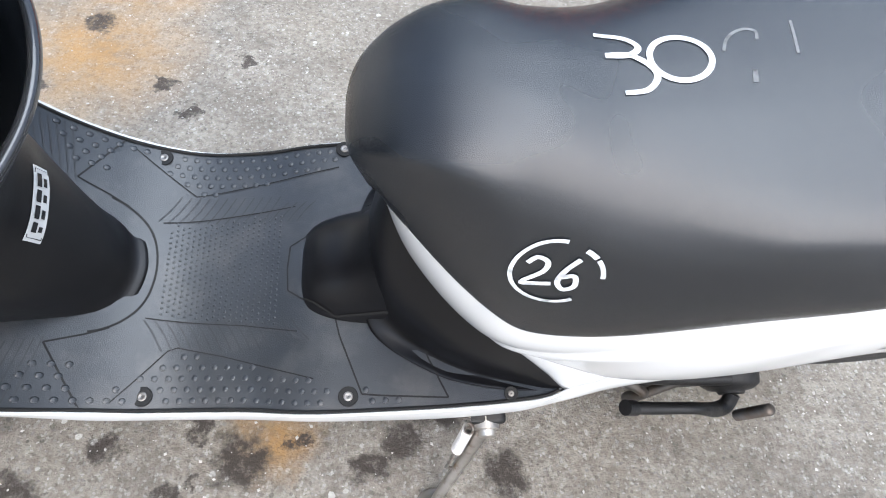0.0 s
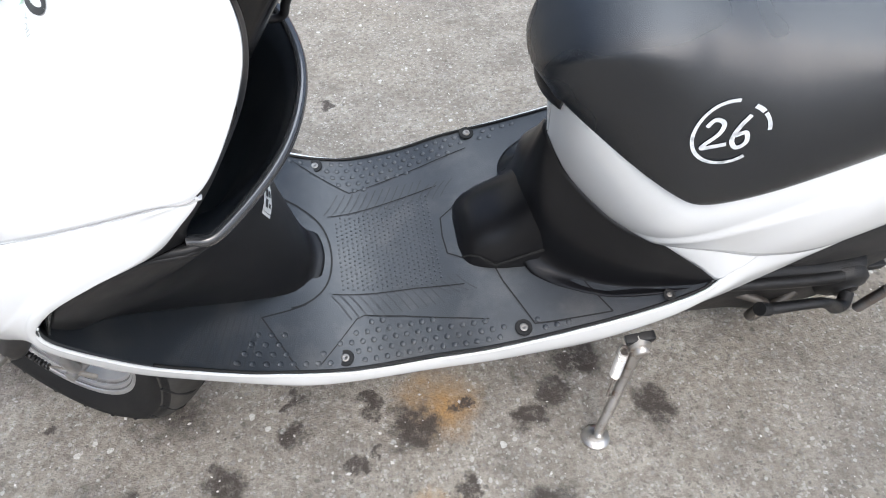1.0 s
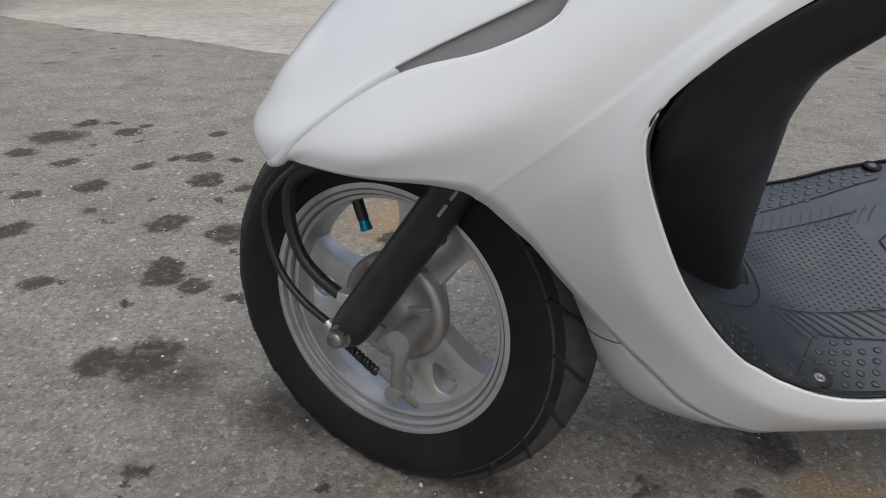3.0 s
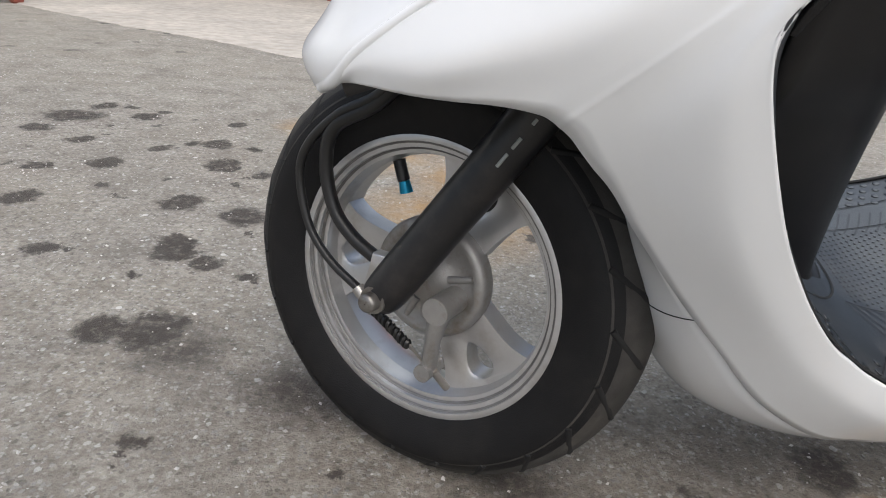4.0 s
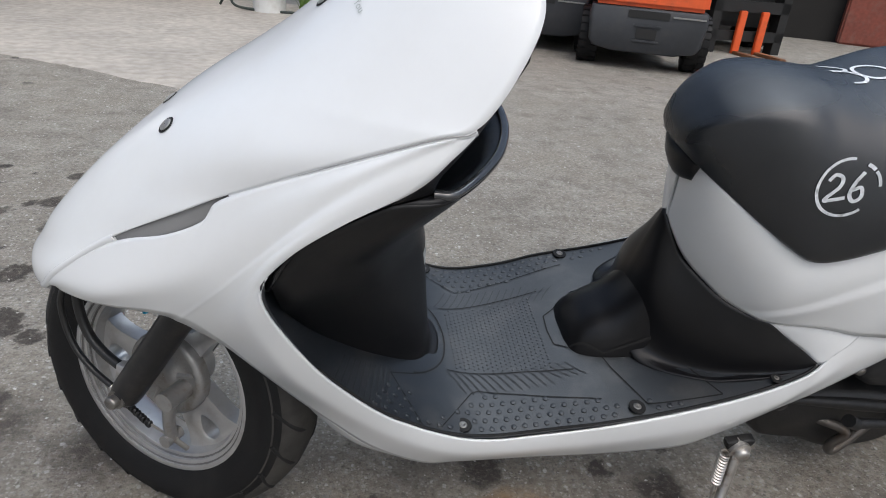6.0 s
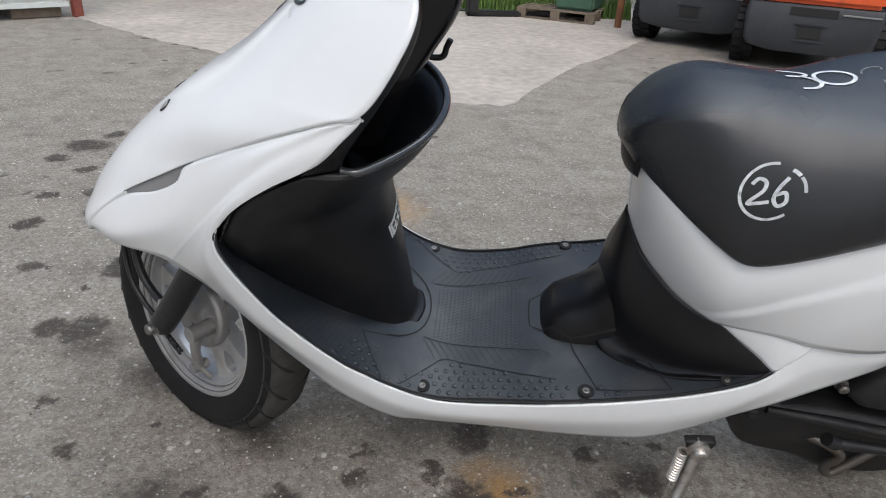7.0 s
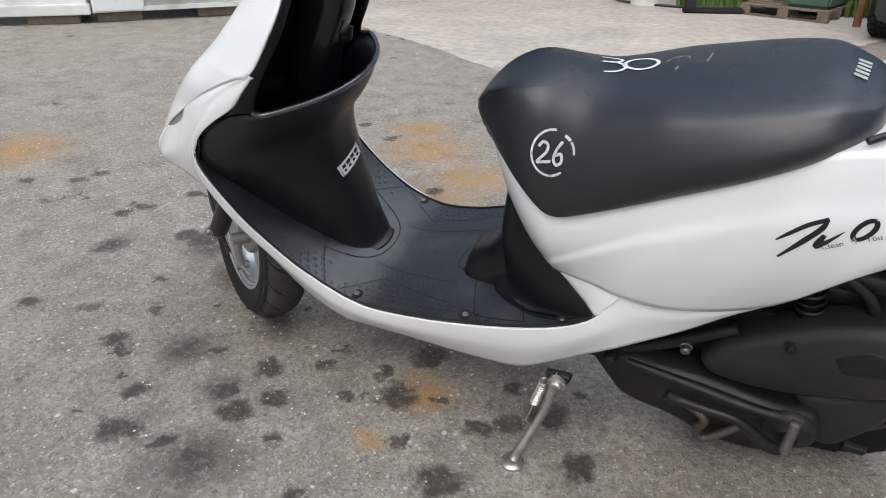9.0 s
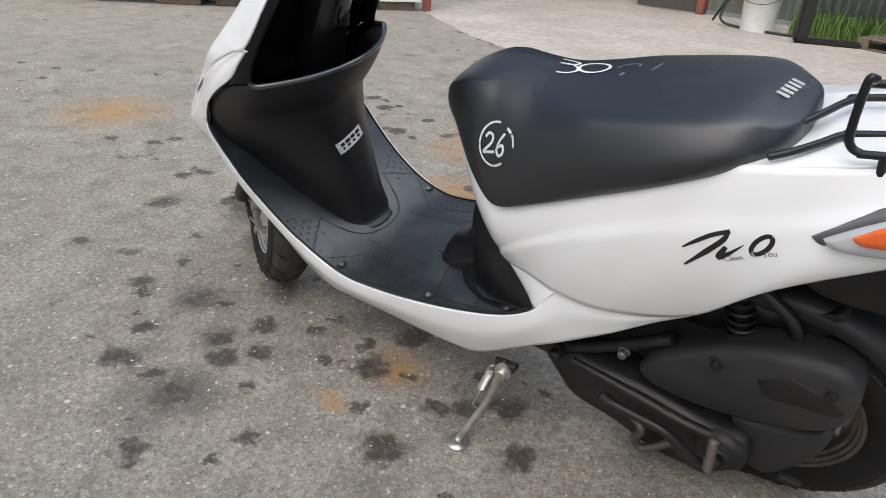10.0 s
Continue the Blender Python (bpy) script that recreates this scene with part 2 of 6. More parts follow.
def moved(bit, m):
    v, f = bit
    v = np.asarray(v, float)
    r = np.array(m.to_3x3())
    return v @ r.T + np.array(m.translation), f


def mirrored(bit):
    v, f = bit
    return np.asarray(v) * (1, -1, 1), [q[::-1] for q in f]


def part(name, bit, mat, parent=None, label="", solid=0.0, smooth=60, level=0, offset=0.0):
    """Links one mesh object. solid: wall thickness; smooth: the angle up to which edges are shaded round."""
    v, f = bit
    me = bpy.data.meshes.new(name)
    me.from_pydata([tuple(map(float, p)) for p in v], [], f)
    me.materials.append(mat)
    bm = bmesh.new()
    bm.from_mesh(me)
    bmesh.ops.recalc_face_normals(bm, faces=bm.faces[:])
    for q in bm.faces:
        q.smooth = smooth > 0
    for e in bm.edges:
        if len(e.link_faces) == 2 and e.calc_face_angle(0) > radians(smooth):
            e.smooth = False
    bm.to_mesh(me)
    bm.free()
    ob = new(name, me)
    ob.parent = parent
    if label:
        ob["label"] = label
    if level:
        s = ob.modifiers.new("round", "SUBSURF")
        s.levels = s.render_levels = level
    if solid:
        s = ob.modifiers.new("wall", "SOLIDIFY")
        s.thickness, s.offset = solid, offset
    return ob


SKEW = 0.08


def sk(bit):
    """The scooter's own sideways set: what stands higher sits further to its left."""
    v, f = bit
    v = np.array(v, float)
    v[:, 1] -= SKEW * (v[:, 2] - 0.26)
    return v, f


def eased(bit, amount, x0, x1):
    """Sets the front of a part sideways, fading out between x0 and x1."""
    v, f = bit
    v = np.array(v, float)
    v[:, 1] += amount * np.clip((x1 - v[:, 0]) / (x1 - x0), 0, 1)
    return v, f


def spart(name, bit, mat, parent, label="", **kw):
    return part(name, sk(bit), mat, parent, label, **kw)


# ---------------------------------------------------------------- ground
def ground_height(x, y):
    """Level, a little higher under the rear wheel."""
    x, y = np.asarray(x, float), np.asarray(y, float)
    t = np.clip((x - 0.74) / 0.30, 0, 1)
    s = np.clip(1 - np.abs(y) / 1.6, 0, 1)
    return 0.025 * t * t * (3 - 2 * t) * s * s * (3 - 2 * s)


def ground_material():
    m = bpy.data.materials.new("old_asphalt")
    m.use_nodes = True
    nt = m.node_tree
    b = nt.nodes["Principled BSDF"]
    tc = nt.nodes.new("ShaderNodeTexCoord")

    def noise_node(scale, detail=6.0, rough=0.6, vec=None):
        n = nt.nodes.new("ShaderNodeTexNoise")
        n.inputs["Scale"].default_value, n.inputs["Detail"].default_value, n.inputs["Roughness"].default_value = scale, detail, rough
        nt.links.new(vec or tc.outputs["Object"], n.inputs["Vector"])
        return n

    def span(src, a, b0, c, d):
        r = nt.nodes.new("ShaderNodeMapRange")
        for k, v in zip(("From Min", "From Max", "To Min", "To Max"), (a, b0, c, d)):
            r.inputs[k].default_value = v
        nt.links.new(src, r.inputs["Value"])
        return r.outputs["Result"]

    def mix(fac, a, colour):
        n = nt.nodes.new("ShaderNodeMix")
        n.data_type = "RGBA"
        nt.links.new(fac, n.inputs["Factor"])
        if isinstance(a, tuple):
            n.inputs["A"].default_value = (*a, 1)
        else:
            nt.links.new(a, n.inputs["A"])
        if isinstance(colour, tuple):
            n.inputs["B"].default_value = (*colour, 1)
        else:
            nt.links.new(colour, n.inputs["B"])
        return n.outputs["Result"]

    def maths(op, a, b0):
        n = nt.nodes.new("ShaderNodeMath")
        n.operation = op
        for k, v in ((0, a), (1, b0)):
            if isinstance(v, float):
                n.inputs[k].default_value = v
            else:
                nt.links.new(v, n.inputs[k])
        return n.outputs[0]

    jitter = noise_node(70, 3, 0.6)
    bent = nt.nodes.new("ShaderNodeVectorMath")
    bent.operation = "MULTIPLY_ADD"
    nt.links.new(jitter.outputs["Color"], bent.inputs[0])
    bent.inputs[1].default_value = (0.010, 0.010, 0.0)
    nt.links.new(tc.outputs["Object"], bent.inputs[2])

    def grains(scale):
        v = nt.nodes.new("ShaderNodeTexVoronoi")
        v.inputs["Scale"].default_value = scale
        nt.links.new(bent.outputs[0], v.inputs["Vector"])
        p = nt.nodes.new("ShaderNodeSeparateColor")
        nt.links.new(v.outputs["Color"], p.inputs["Color"])
        return v.outputs["Distance"], p.outputs["Red"], p.outputs["Green"], p.outputs["Blue"]

    col = mix(span(noise_node(1.7, 5).outputs["Fac"], 0.35, 0.65, 0, 1), (0.340, 0.312, 0.266), (0.420, 0.388, 0.336))
    col = mix(span(noise_node(9, 6, 0.7).outputs["Fac"], 0.40, 0.60, 0, 0.60), col, (0.185, 0.164, 0.136))
    col = mix(span(noise_node(3.1, 4, 0.6).outputs["Fac"], 0.47, 0.62, 0, 0.55), col, (0.33, 0.295, 0.240))
    # sand and bitumen between the stones
    col = mix(span(noise_node(75, 6, 0.75).outputs["Fac"], 0.42, 0.60, 0, 0.66), col, (0.160, 0.142, 0.116))
    # fine grit, grain by grain
    d, r, g, b_ = grains(210.0)
    col = mix(maths("MULTIPLY", span(r, 0.45, 0.95, 0, 0.50), span(d, 0.4, 0.6, 1, 0)), col, (0.54, 0.525, 0.50))
    col = mix(maths("MULTIPLY", span(g, 0.5, 0.95, 0, 0.45), span(d, 0.4, 0.6, 1, 0)), col, (0.075, 0.070, 0.064))
    # stone chips of all sizes
    d, r, g, b_ = grains(105.0)
    size = span(b_, 0, 1, 0.10, 0.38)
    light = maths("MULTIPLY", span(r, 0.80, 0.84, 0, 1), span(maths("SUBTRACT", d, size), -0.05, 0.03, 1, 0))
    col = mix(maths("MULTIPLY", light, 0.52), col, (0.62, 0.605, 0.58))
    dark = maths("MULTIPLY", span(g, 0.78, 0.84, 0, 1), span(maths("SUBTRACT", d, size), -0.05, 0.05, 1, 0))
    col = mix(maths("MULTIPLY", dark, 0.45), col, (0.065, 0.060, 0.055))
    d, r, g, b_ = grains(46.0)
    size = span(b_, 0, 1, 0.05, 0.22)
    flake = maths("MULTIPLY", span(r, 0.88, 0.90, 0, 1), span(maths("SUBTRACT", d, size), -0.03, 0.02, 1, 0))
    col = mix(maths("MULTIPLY", flake, 0.80), col, (0.66, 0.65, 0.62))
    # rusty dirt
    shift = noise_node(7, 5, 0.65)
    warp = nt.nodes.new("ShaderNodeVectorMath")
    warp.operation = "MULTIPLY_ADD"
    nt.links.new(shift.outputs["Color"], warp.inputs[0])
    warp.inputs[1].default_value = (0.11, 0.11, 0.0)
    nt.links.new(tc.outputs["Object"], warp.inputs[2])
    fine = noise_node(38, 6, 0.7)
    warp2 = nt.nodes.new("ShaderNodeVectorMath")
    warp2.operation = "MULTIPLY_ADD"
    nt.links.new(fine.outputs["Color"], warp2.inputs[0])
    warp2.inputs[1].default_value = (0.075, 0.060, 0.0)
    nt.links.new(warp.outputs[0], warp2.inputs[2])

    def spots(rows, soft):
        total = None
        for x, y, r in rows:
            d = nt.nodes.new("ShaderNodeVectorMath")
            d.operation = "DISTANCE"
            nt.links.new(warp2.outputs[0], d.inputs[0])
            d.inputs[1].default_value = (x + 0.0925, y + 0.085, 0)
            one = span(d.outputs["Value"], r * soft, r * 1.15, 1, 0)
            total = one if total is None else maths("MAXIMUM", total, one)
        return total

    rust = spots([(-0.15, 1.05, 0.20), (-1.45, 0.37, 0.22), (0.05, 0.62, 0.20), (0.46, -0.15, 0.06), (0.43, -0.30, 0.035), (0.1, 0.85, 0.16), (-0.28, 1.25, 0.14)], 0.1)
    col = mix(maths("MULTIPLY", maths("MULTIPLY", rust, span(noise_node(16, 6, 0.7).outputs["Fac"], 0.30, 0.55, 0.25, 1)), 0.92), col, (0.40, 0.235, 0.085))
    # oil drips, beside the stand and before the front wheel
    near = [(0.57, -0.34, 0.04), (0.03, -0.48, 0.034), (0.28, -0.61, 0.024), (0.38, -0.47, 0.021), (0.19, -0.35, 0.034), (-0.03, -0.39, 0.024), (0.15, -0.23, 0.031),
            (0.22, -0.29, 0.024), (-0.19, -0.3, 0.036), (0.25, -0.17, 0.02), (0.25, -0.12, 0.017), (0.48, -0.28, 0.017), (0.48, -0.15, 0.015), (0.42, -0.18, 0.036), (0.59, -0.2, 0.024),
            (0.43, -0.05, 0.038), (0.68, -0.13, 0.043), (-0.49, -0.27, 0.024), (-0.2, -0.17, 0.024), (-0.55, 0.0, 0.045), (0.77, -0.22, 0.034), (0.29, -0.38, 0.02), (-0.66, 0.22, 0.027),
            (-0.42, 0.14, 0.03), (0.34, -0.23, 0.016), (0.63, -0.17, 0.032)]
    front = [(-0.6, 0.36, 0.029), (-0.36, 0.14, 0.044), (-0.41, 0.39, 0.04), (-0.35, 0.35, 0.026), (-0.34, 0.55, 0.045), (-0.51, 1.0, 0.036), (-0.42, 0.98, 0.025),
             (-0.46, 0.84, 0.04), (-0.47, 0.6, 0.043), (-0.62, 0.95, 0.029), (-0.69, 0.81, 0.034), (-0.82, 0.96, 0.03), (-0.93, 1.18, 0.071), (-0.95, 1.04, 0.044), (-0.81, 0.75, 0.031),
             (-0.75, 0.57, 0.034), (-0.77, 1.22, 0.041), (-0.9, 1.31, 0.039), (0.04, 0.72, 0.031), (0.34, 0.63, 0.017), (0.2, 0.55, 0.022), (0.26, 0.46, 0.016), (-0.03, 0.52, 0.02)]
    rng = random.Random(4)
    front += [(rng.uniform(-1.05, -0.28), rng.uniform(0.05, 1.35), 0.010 + 0.020 * rng.random() ** 2) for _ in range(34)]
    near += [(rng.uniform(-0.35, 0.75), rng.uniform(-0.62, -0.02), 0.008 + 0.014 * rng.random() ** 2) for _ in range(22)]
    wide = [(0.2, -0.48, 0.09), (-0.04, -0.25, 0.07), (-0.30, 0.10, 0.07), (0.08, -0.1, 0.06), (-0.15, 0.04, 0.08), (0.11, -0.33, 0.045)]
    broken = span(noise_node(60, 6, 0.75).outputs["Fac"], 0.36, 0.50, 0.42, 1)
    oil = maths("MULTIPLY", maths("MAXIMUM", maths("MAXIMUM", spots(near, 0.62), spots(front, 0.82)), maths("MULTIPLY", spots(wide, 0.25), 0.9)), broken)
    col = mix(maths("MULTIPLY", oil, 0.96), col, (0.046, 0.036, 0.028))
    # small scattered drips
    dv = nt.nodes.new("ShaderNodeTexVoronoi")
    dv.inputs["Scale"].default_value = 8.5
    nt.links.new(warp2.outputs[0], dv.inputs["Vector"])
    dp = nt.nodes.new("ShaderNodeSeparateColor")
    nt.links.new(dv.outputs["Color"], dp.inputs["Color"])
    drip = maths("MULTIPLY", span(dp.outputs["Red"], 0.48, 0.52, 0, 1), span(maths("SUBTRACT", dv.outputs["Distance"], span(dp.outputs["Blue"], 0, 1, 0.03, 0.20)), -0.03, 0.03, 1, 0))
    where = span(noise_node(0.9, 2, 0.5).outputs["Fac"], 0.42, 0.58, 0.15, 1)
    col = mix(maths("MULTIPLY", maths("MULTIPLY", maths("MULTIPLY", drip, where), broken), 0.85), col, (0.045, 0.041, 0.037))
    # damp grime under and beside the machine
    grime = span(noise_node(4.5, 6, 0.7).outputs["Fac"], 0.52, 0.7, 0, 0.28)
    col = mix(grime, col, (0.10, 0.092, 0.082))
    nt.links.new(col, b.inputs["Base Color"])
    nt.links.new(span(oil, 0, 1, 0.88, 0.55), b.inputs["Roughness"])
    h = maths("ADD", maths("MULTIPLY", noise_node(240, 5, 0.75).outputs["Fac"], 0.9), maths("MULTIPLY", noise_node(30, 5, 0.6).outputs["Fac"], 1.2))
    bp = nt.nodes.new("ShaderNodeBump")
    bp.inputs["Strength"].default_value, bp.inputs["Distance"].default_value = 0.9, 0.006
    nt.links.new(h, bp.inputs["Height"])
    nt.links.new(bp.outputs["Normal"], b.inputs["Normal"])
    return m


ASPHALT = ground_material()
gx = np.concatenate([[-600, -120, -40, -16], np.linspace(-8, 8, 97), [16, 40, 120, 600]])
gy = np.concatenate([[-600, -120, -40, -12], np.linspace(-5, 12, 86), [20, 50, 120, 600]])
GX, GY = np.meshgrid(gx, gy, indexing="ij")
ground = part("ground", sheet(np.stack([GX, GY, ground_height(GX, GY)], 2)), ASPHALT)
tagged(ground, "worn grey asphalt yard with oil drips and rusty dirt", "ground", kind="structure")

GRIT = material("stone_grit", (0.50, 0.485, 0.46), 0.85, vary=0.6, scale=9)


def grit(n, x0, x1, y0, y1):
    """Loose stone chips, each a flattened eight-sided crumb."""
    rng = np.random.default_rng(11)
    vs, fs = [], []
    faces = [(0, 2, 4), (2, 1, 4), (1, 3, 4), (3, 0, 4), (2, 0, 5), (1, 2, 5), (3, 1, 5), (0, 3, 5)]
    for i in range(n):
        x, y, a = rng.uniform(x0, x1), rng.uniform(y0, y1), rng.uniform(0, 6.28)
        r = 0.0012 + 0.0028 * rng.random() ** 4
        c, q = math.cos(a), math.sin(a)
        z = float(ground_height(x, y)) + 0.3 * r
        k = len(vs)
        for u, v, w in ((1, 0, 0.1), (-0.9, 0.1, 0), (0.1, 0.7, 0), (0, -0.6, 0.1), (0.2, 0, 0.7), (0, 0, -0.6)):
            u, v, w = (t * rng.uniform(0.7, 1.2) for t in (u, v, w))
            vs.append((x + r * (u * c - v * q), y + r * (u * q + v * c), z + r * w))
        fs += [tuple(k + t for t in f) for f in faces]
    return np.array(vs), fs


gravel = part("gravel", grit(10000, -2.2, 1.8, -0.9, 2.1), GRIT, smooth=0)
tagged(gravel, "loose pale stone grit scattered on the asphalt", "gravel", kind="stuff")

CONCRETE = material("pale_concrete", (0.40, 0.365, 0.32), 0.85, vary=0.30, scale=18, bump=0.7, bump_scale=60, dirt=(0.27, 0.245, 0.21), dirt_scale=14, dirt_amount=0.55)
edge = [(-2.75, 3.98), (-2.4, 3.62), (-2.15, 3.42), (-1.65, 3.06), (-1.3, 2.89), (-0.95, 2.69), (-0.7, 2.52), (-0.5, 2.40), (-0.22, 2.20), (-0.03, 2.12), (0.12, 2.04), (0.24, 2.06), (0.49, 2.10), (0.59, 2.36), (0.74, 2.74), (0.93, 3.19), (1.137, 3.55), (1.437, 4.175), (1.8, 4.9)]
rim = catmull(edge, 420)
for i, q in enumerate(rim):
    rim[i, 1] += 0.03 * noise.noise((q[0] * 3, q[1] * 3, 0)) + 0.035 * noise.noise((q[0] * 14, q[1] * 14, 4))
rows = []
for k in np.linspace(0, 1, 14) ** 1.5:
    y = rim[:, 1] + (6.3 - rim[:, 1]) * k
    rows.append(np.stack([rim[:, 0] * (1 + 0.35 * k), y, ground_height(rim[:, 0], y) + (0.006 if k else -0.01)], 1))
apron = part("pavement", sheet(rows), CONCRETE)
tagged(apron, "pale worn concrete apron with a ragged edge", "pavement", kind="structure")


# ---------------------------------------------------------------- the yard's buildings and things
def corrugated(x0, x1, z0, z1, pitch=0.076, depth=0.018, n=0):
    """A ribbed sheet that stands in the xz plane."""
    xs = np.arange(x0, x1, pitch / 8)
    ys = depth * 0.5 * np.clip(1.6 * np.sin(xs / pitch * 2 * math.pi), -1, 1)
    return sheet([np.stack([xs, ys, np.full(len(xs), z)], 1) for z in (z0, z1)])


def thing(name, label, category, m, group=""):
    ob = new(name)
    ob.matrix_world = m
    return tagged(ob, label, category, group)


# the store at the back, with its open bay
back = pose(0.15, 5.9, 0)
wall_back = part("wall_back", merged(block(-7.0, -4.8, 0, 0.2, 0, 3.1), block(-4.8, -1.62, 0, 0.2, 2.6, 3.1), block(-1.62, 1.2, 0, 0.2, 2.6, 3.1), block(1.2, 1.4, 0, 0.2, 0, 3.1)), SHEETGREY)
wall_back.matrix_world = back
tagged(wall_back, "grey metal-clad store wall with an open bay", "wall", kind="structure")
# bay walls carry the interior's shade in their colour
bay = part("wall_bay", merged(block(-5.0, -4.8, 0.2, 4.5, 0, 2.7), block(-1.62, -1.42, 0.2, 4.5, 0, 2.7), block(-5.0, -1.42, 4.5, 4.7, 0, 2.7), block(-5.0, -1.42, 0.2, 4.7, 2.7, 2.85)), INTERIOR_SHADE)
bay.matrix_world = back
tagged(bay, "inside of the open store bay, its shade painted near-black", "wall", kind="structure")
panel = part("sheet_panel", moved(corrugated(-1.62, -1.03, 0.02, 2.6, 0.09, 0.010), pose(0, -0.02, 0)), SHEETGREY, None, solid=0.003)
panel.matrix_world = back
tagged(panel, "grey weathered metal sheet beside the bay", "panel", kind="structure")
post = part("wall_post", block(-1.03, -0.96, -0.06, 0.05, 0.0, 2.6, 0.006), REDIRON)
post.matrix_world = back
tagged(post, "rust-red iron post of the store", "post", kind="structure")
green = part("wall_sheet", corrugated(-0.96, 1.2, 0.05, 2.6), SHEETGREEN, None, solid=0.003)
green.matrix_world = back
tagged(green, "pale green corrugated metal wall with rust at its foot", "wall", kind="structure")

crate = thing("crate", "brown cardboard box in the store bay", "box", back @ pose(-2.45, 0.7, 0))
part("body", block(-0.12, 0.12, -0.10, 0.10, 0, 0.34, 0.008), WOOD, crate)
for k in range(3):
    d = thing("drum", "dark steel drum inside the bay", "drum", back @ pose(-2.10 + 0.20 * k, 1.2 + 0.36 * (k % 2), 0), "drums in the bay")
    part("shell", moved(lathe([(0.001, 0), (0.17, 0), (0.18, 0.01), (0.18, 0.28), (0.187, 0.29), (0.18, 0.30), (0.18, 0.58), (0.17, 0.59), (0.001, 0.59)], 24), pose(0, 0, 0, 90)), TRUCKGREY, d)

# pail with a wire handle
pail = thing("pail", "white plastic pail with a wire handle", "bucket", pose(-0.20, 5.32, 0.006))
part("shell", moved(lathe([(0.001, 0.004), (0.128, 0.004), (0.132, 0.0), (0.132, 0.01), (0.150, 0.33), (0.157, 0.335), (0.157, 0.355), (0.150, 0.362), (0.146, 0.355), (0.128, 0.012), (0.001, 0.012)], 40), pose(0, 0, 0, 90)), PAIL, pail)
part("handle", tube([(-0.158, 0, 0.33), (-0.15, -0.07, 0.27), (-0.08, -0.15, 0.23), (0.0, -0.17, 0.22), (0.08, -0.15, 0.23), (0.15, -0.07, 0.27), (0.158, 0, 0.33)], 0.003, 6, 30), TRUCKBLACK, pail, "wire handle")
hose = thing("hose", "dark garden hose lying beside the pail", "hose", pose(-0.62, 5.42, 0.006))
part("pipe", tube([(0, 0.1, 0.012), (0.15, -0.05, 0.25), (0.12, -0.12, 0.06), (0.3, -0.15, 0.012), (0.7, -0.2, 0.012), (1.0, -0.1, 0.012)], 0.011, 8, 50), HOSE, hose)

# sheds on blocks at the side
shed = thing("white_shed", "white ribbed metal shed raised on wooden blocks", "shed", pose(-3.46, 2.36, 0, 0, 0, 51))
part("wall", moved(corrugated(0.34, 1.62, 0.1, 1.9, 0.16, 0.02), pose(0, 0, 0)), SHEDWHITE, shed, solid=0.003)
part("corner_panel", block(-0.0, 0.34, -0.03, 0.06, 0.07, 1.9, 0.012), SHEDWHITE, shed)
part("sill", block(0.0, 1.62, -0.02, 0.1, 0.07, 0.1), SHEDCREAM, shed)
part("side_wall", block(0, 0.03, 0.06, 1.4, 0.1, 1.9), SHEDWHITE, shed)
part("end_wall", block(1.59, 1.62, 0.03, 1.4, 0.1, 1.9), SHEDWHITE, shed)
part("roof", block(-0.05, 1.67, -0.1, 1.45, 1.9, 1.96), SHEDWHITE, shed)
for x in (0.02, 0.7, 1.28):
    q = part("wood_block", block(x, x + 0.3, 0.02, 0.35, 0.0, 0.068, 0.006), WOOD)
    q.matrix_world = shed.matrix_world
    tagged(q, "weathered wooden block under the shed", "wood block", "blocks under the sheds")
corner_post = part("corner_post", block(1.64, 1.70, -0.04, 0.02, 0.0, 1.9, 0.006), REDIRON)
corner_post.matrix_world = shed.matrix_world
tagged(corner_post, "rust-red iron post beside the white shed", "post")
cabin = thing("cream_shed", "cream metal shed raised on wooden blocks", "shed", pose(-4.62, 1.36, 0, 0, 0, 41))
part("wall", block(-1.6, 1.5, 0.0, 0.05, 0.1, 1.9, 0.006), SHEDCREAM, cabin)
part("sill", block(-1.6, 1.52, -0.035, 0.05, 0.06, 0.13, 0.006), SHEDCREAM, cabin)
part("side_wall", block(1.47, 1.5, 0.05, 1.4, 0.1, 1.9), SHEDCREAM, cabin)
part("roof", block(-1.7, 1.6, -0.1, 1.5, 1.9, 1.96), SHEDCREAM, cabin)
for x in (-1.3, -0.35, 0.4, 1.1):
    q = part("wood_block", block(x, x + 0.34, 0.0, 0.3, 0.0, 0.058, 0.006), WOOD)
    q.matrix_world = cabin.matrix_world
    tagged(q, "weathered wooden block under the shed", "wood block", "blocks under the sheds")

# steel bracket, weeds, pallet with green crates
bracket = thing("steel_frame", "dark steel stand with an upright and a long foot", "frame", pose(0.20, 4.98, 0.006, 0, 0, 22))
part("upright", block(-0.04, 0.05, -0.04, 0.04, 0.0, 1.2, 0.012), TRUCKBLACK, bracket)
part("foot", block(-0.04, 0.75, -0.04, 0.04, 0.0, 0.045, 0.012), TRUCKBLACK, bracket)


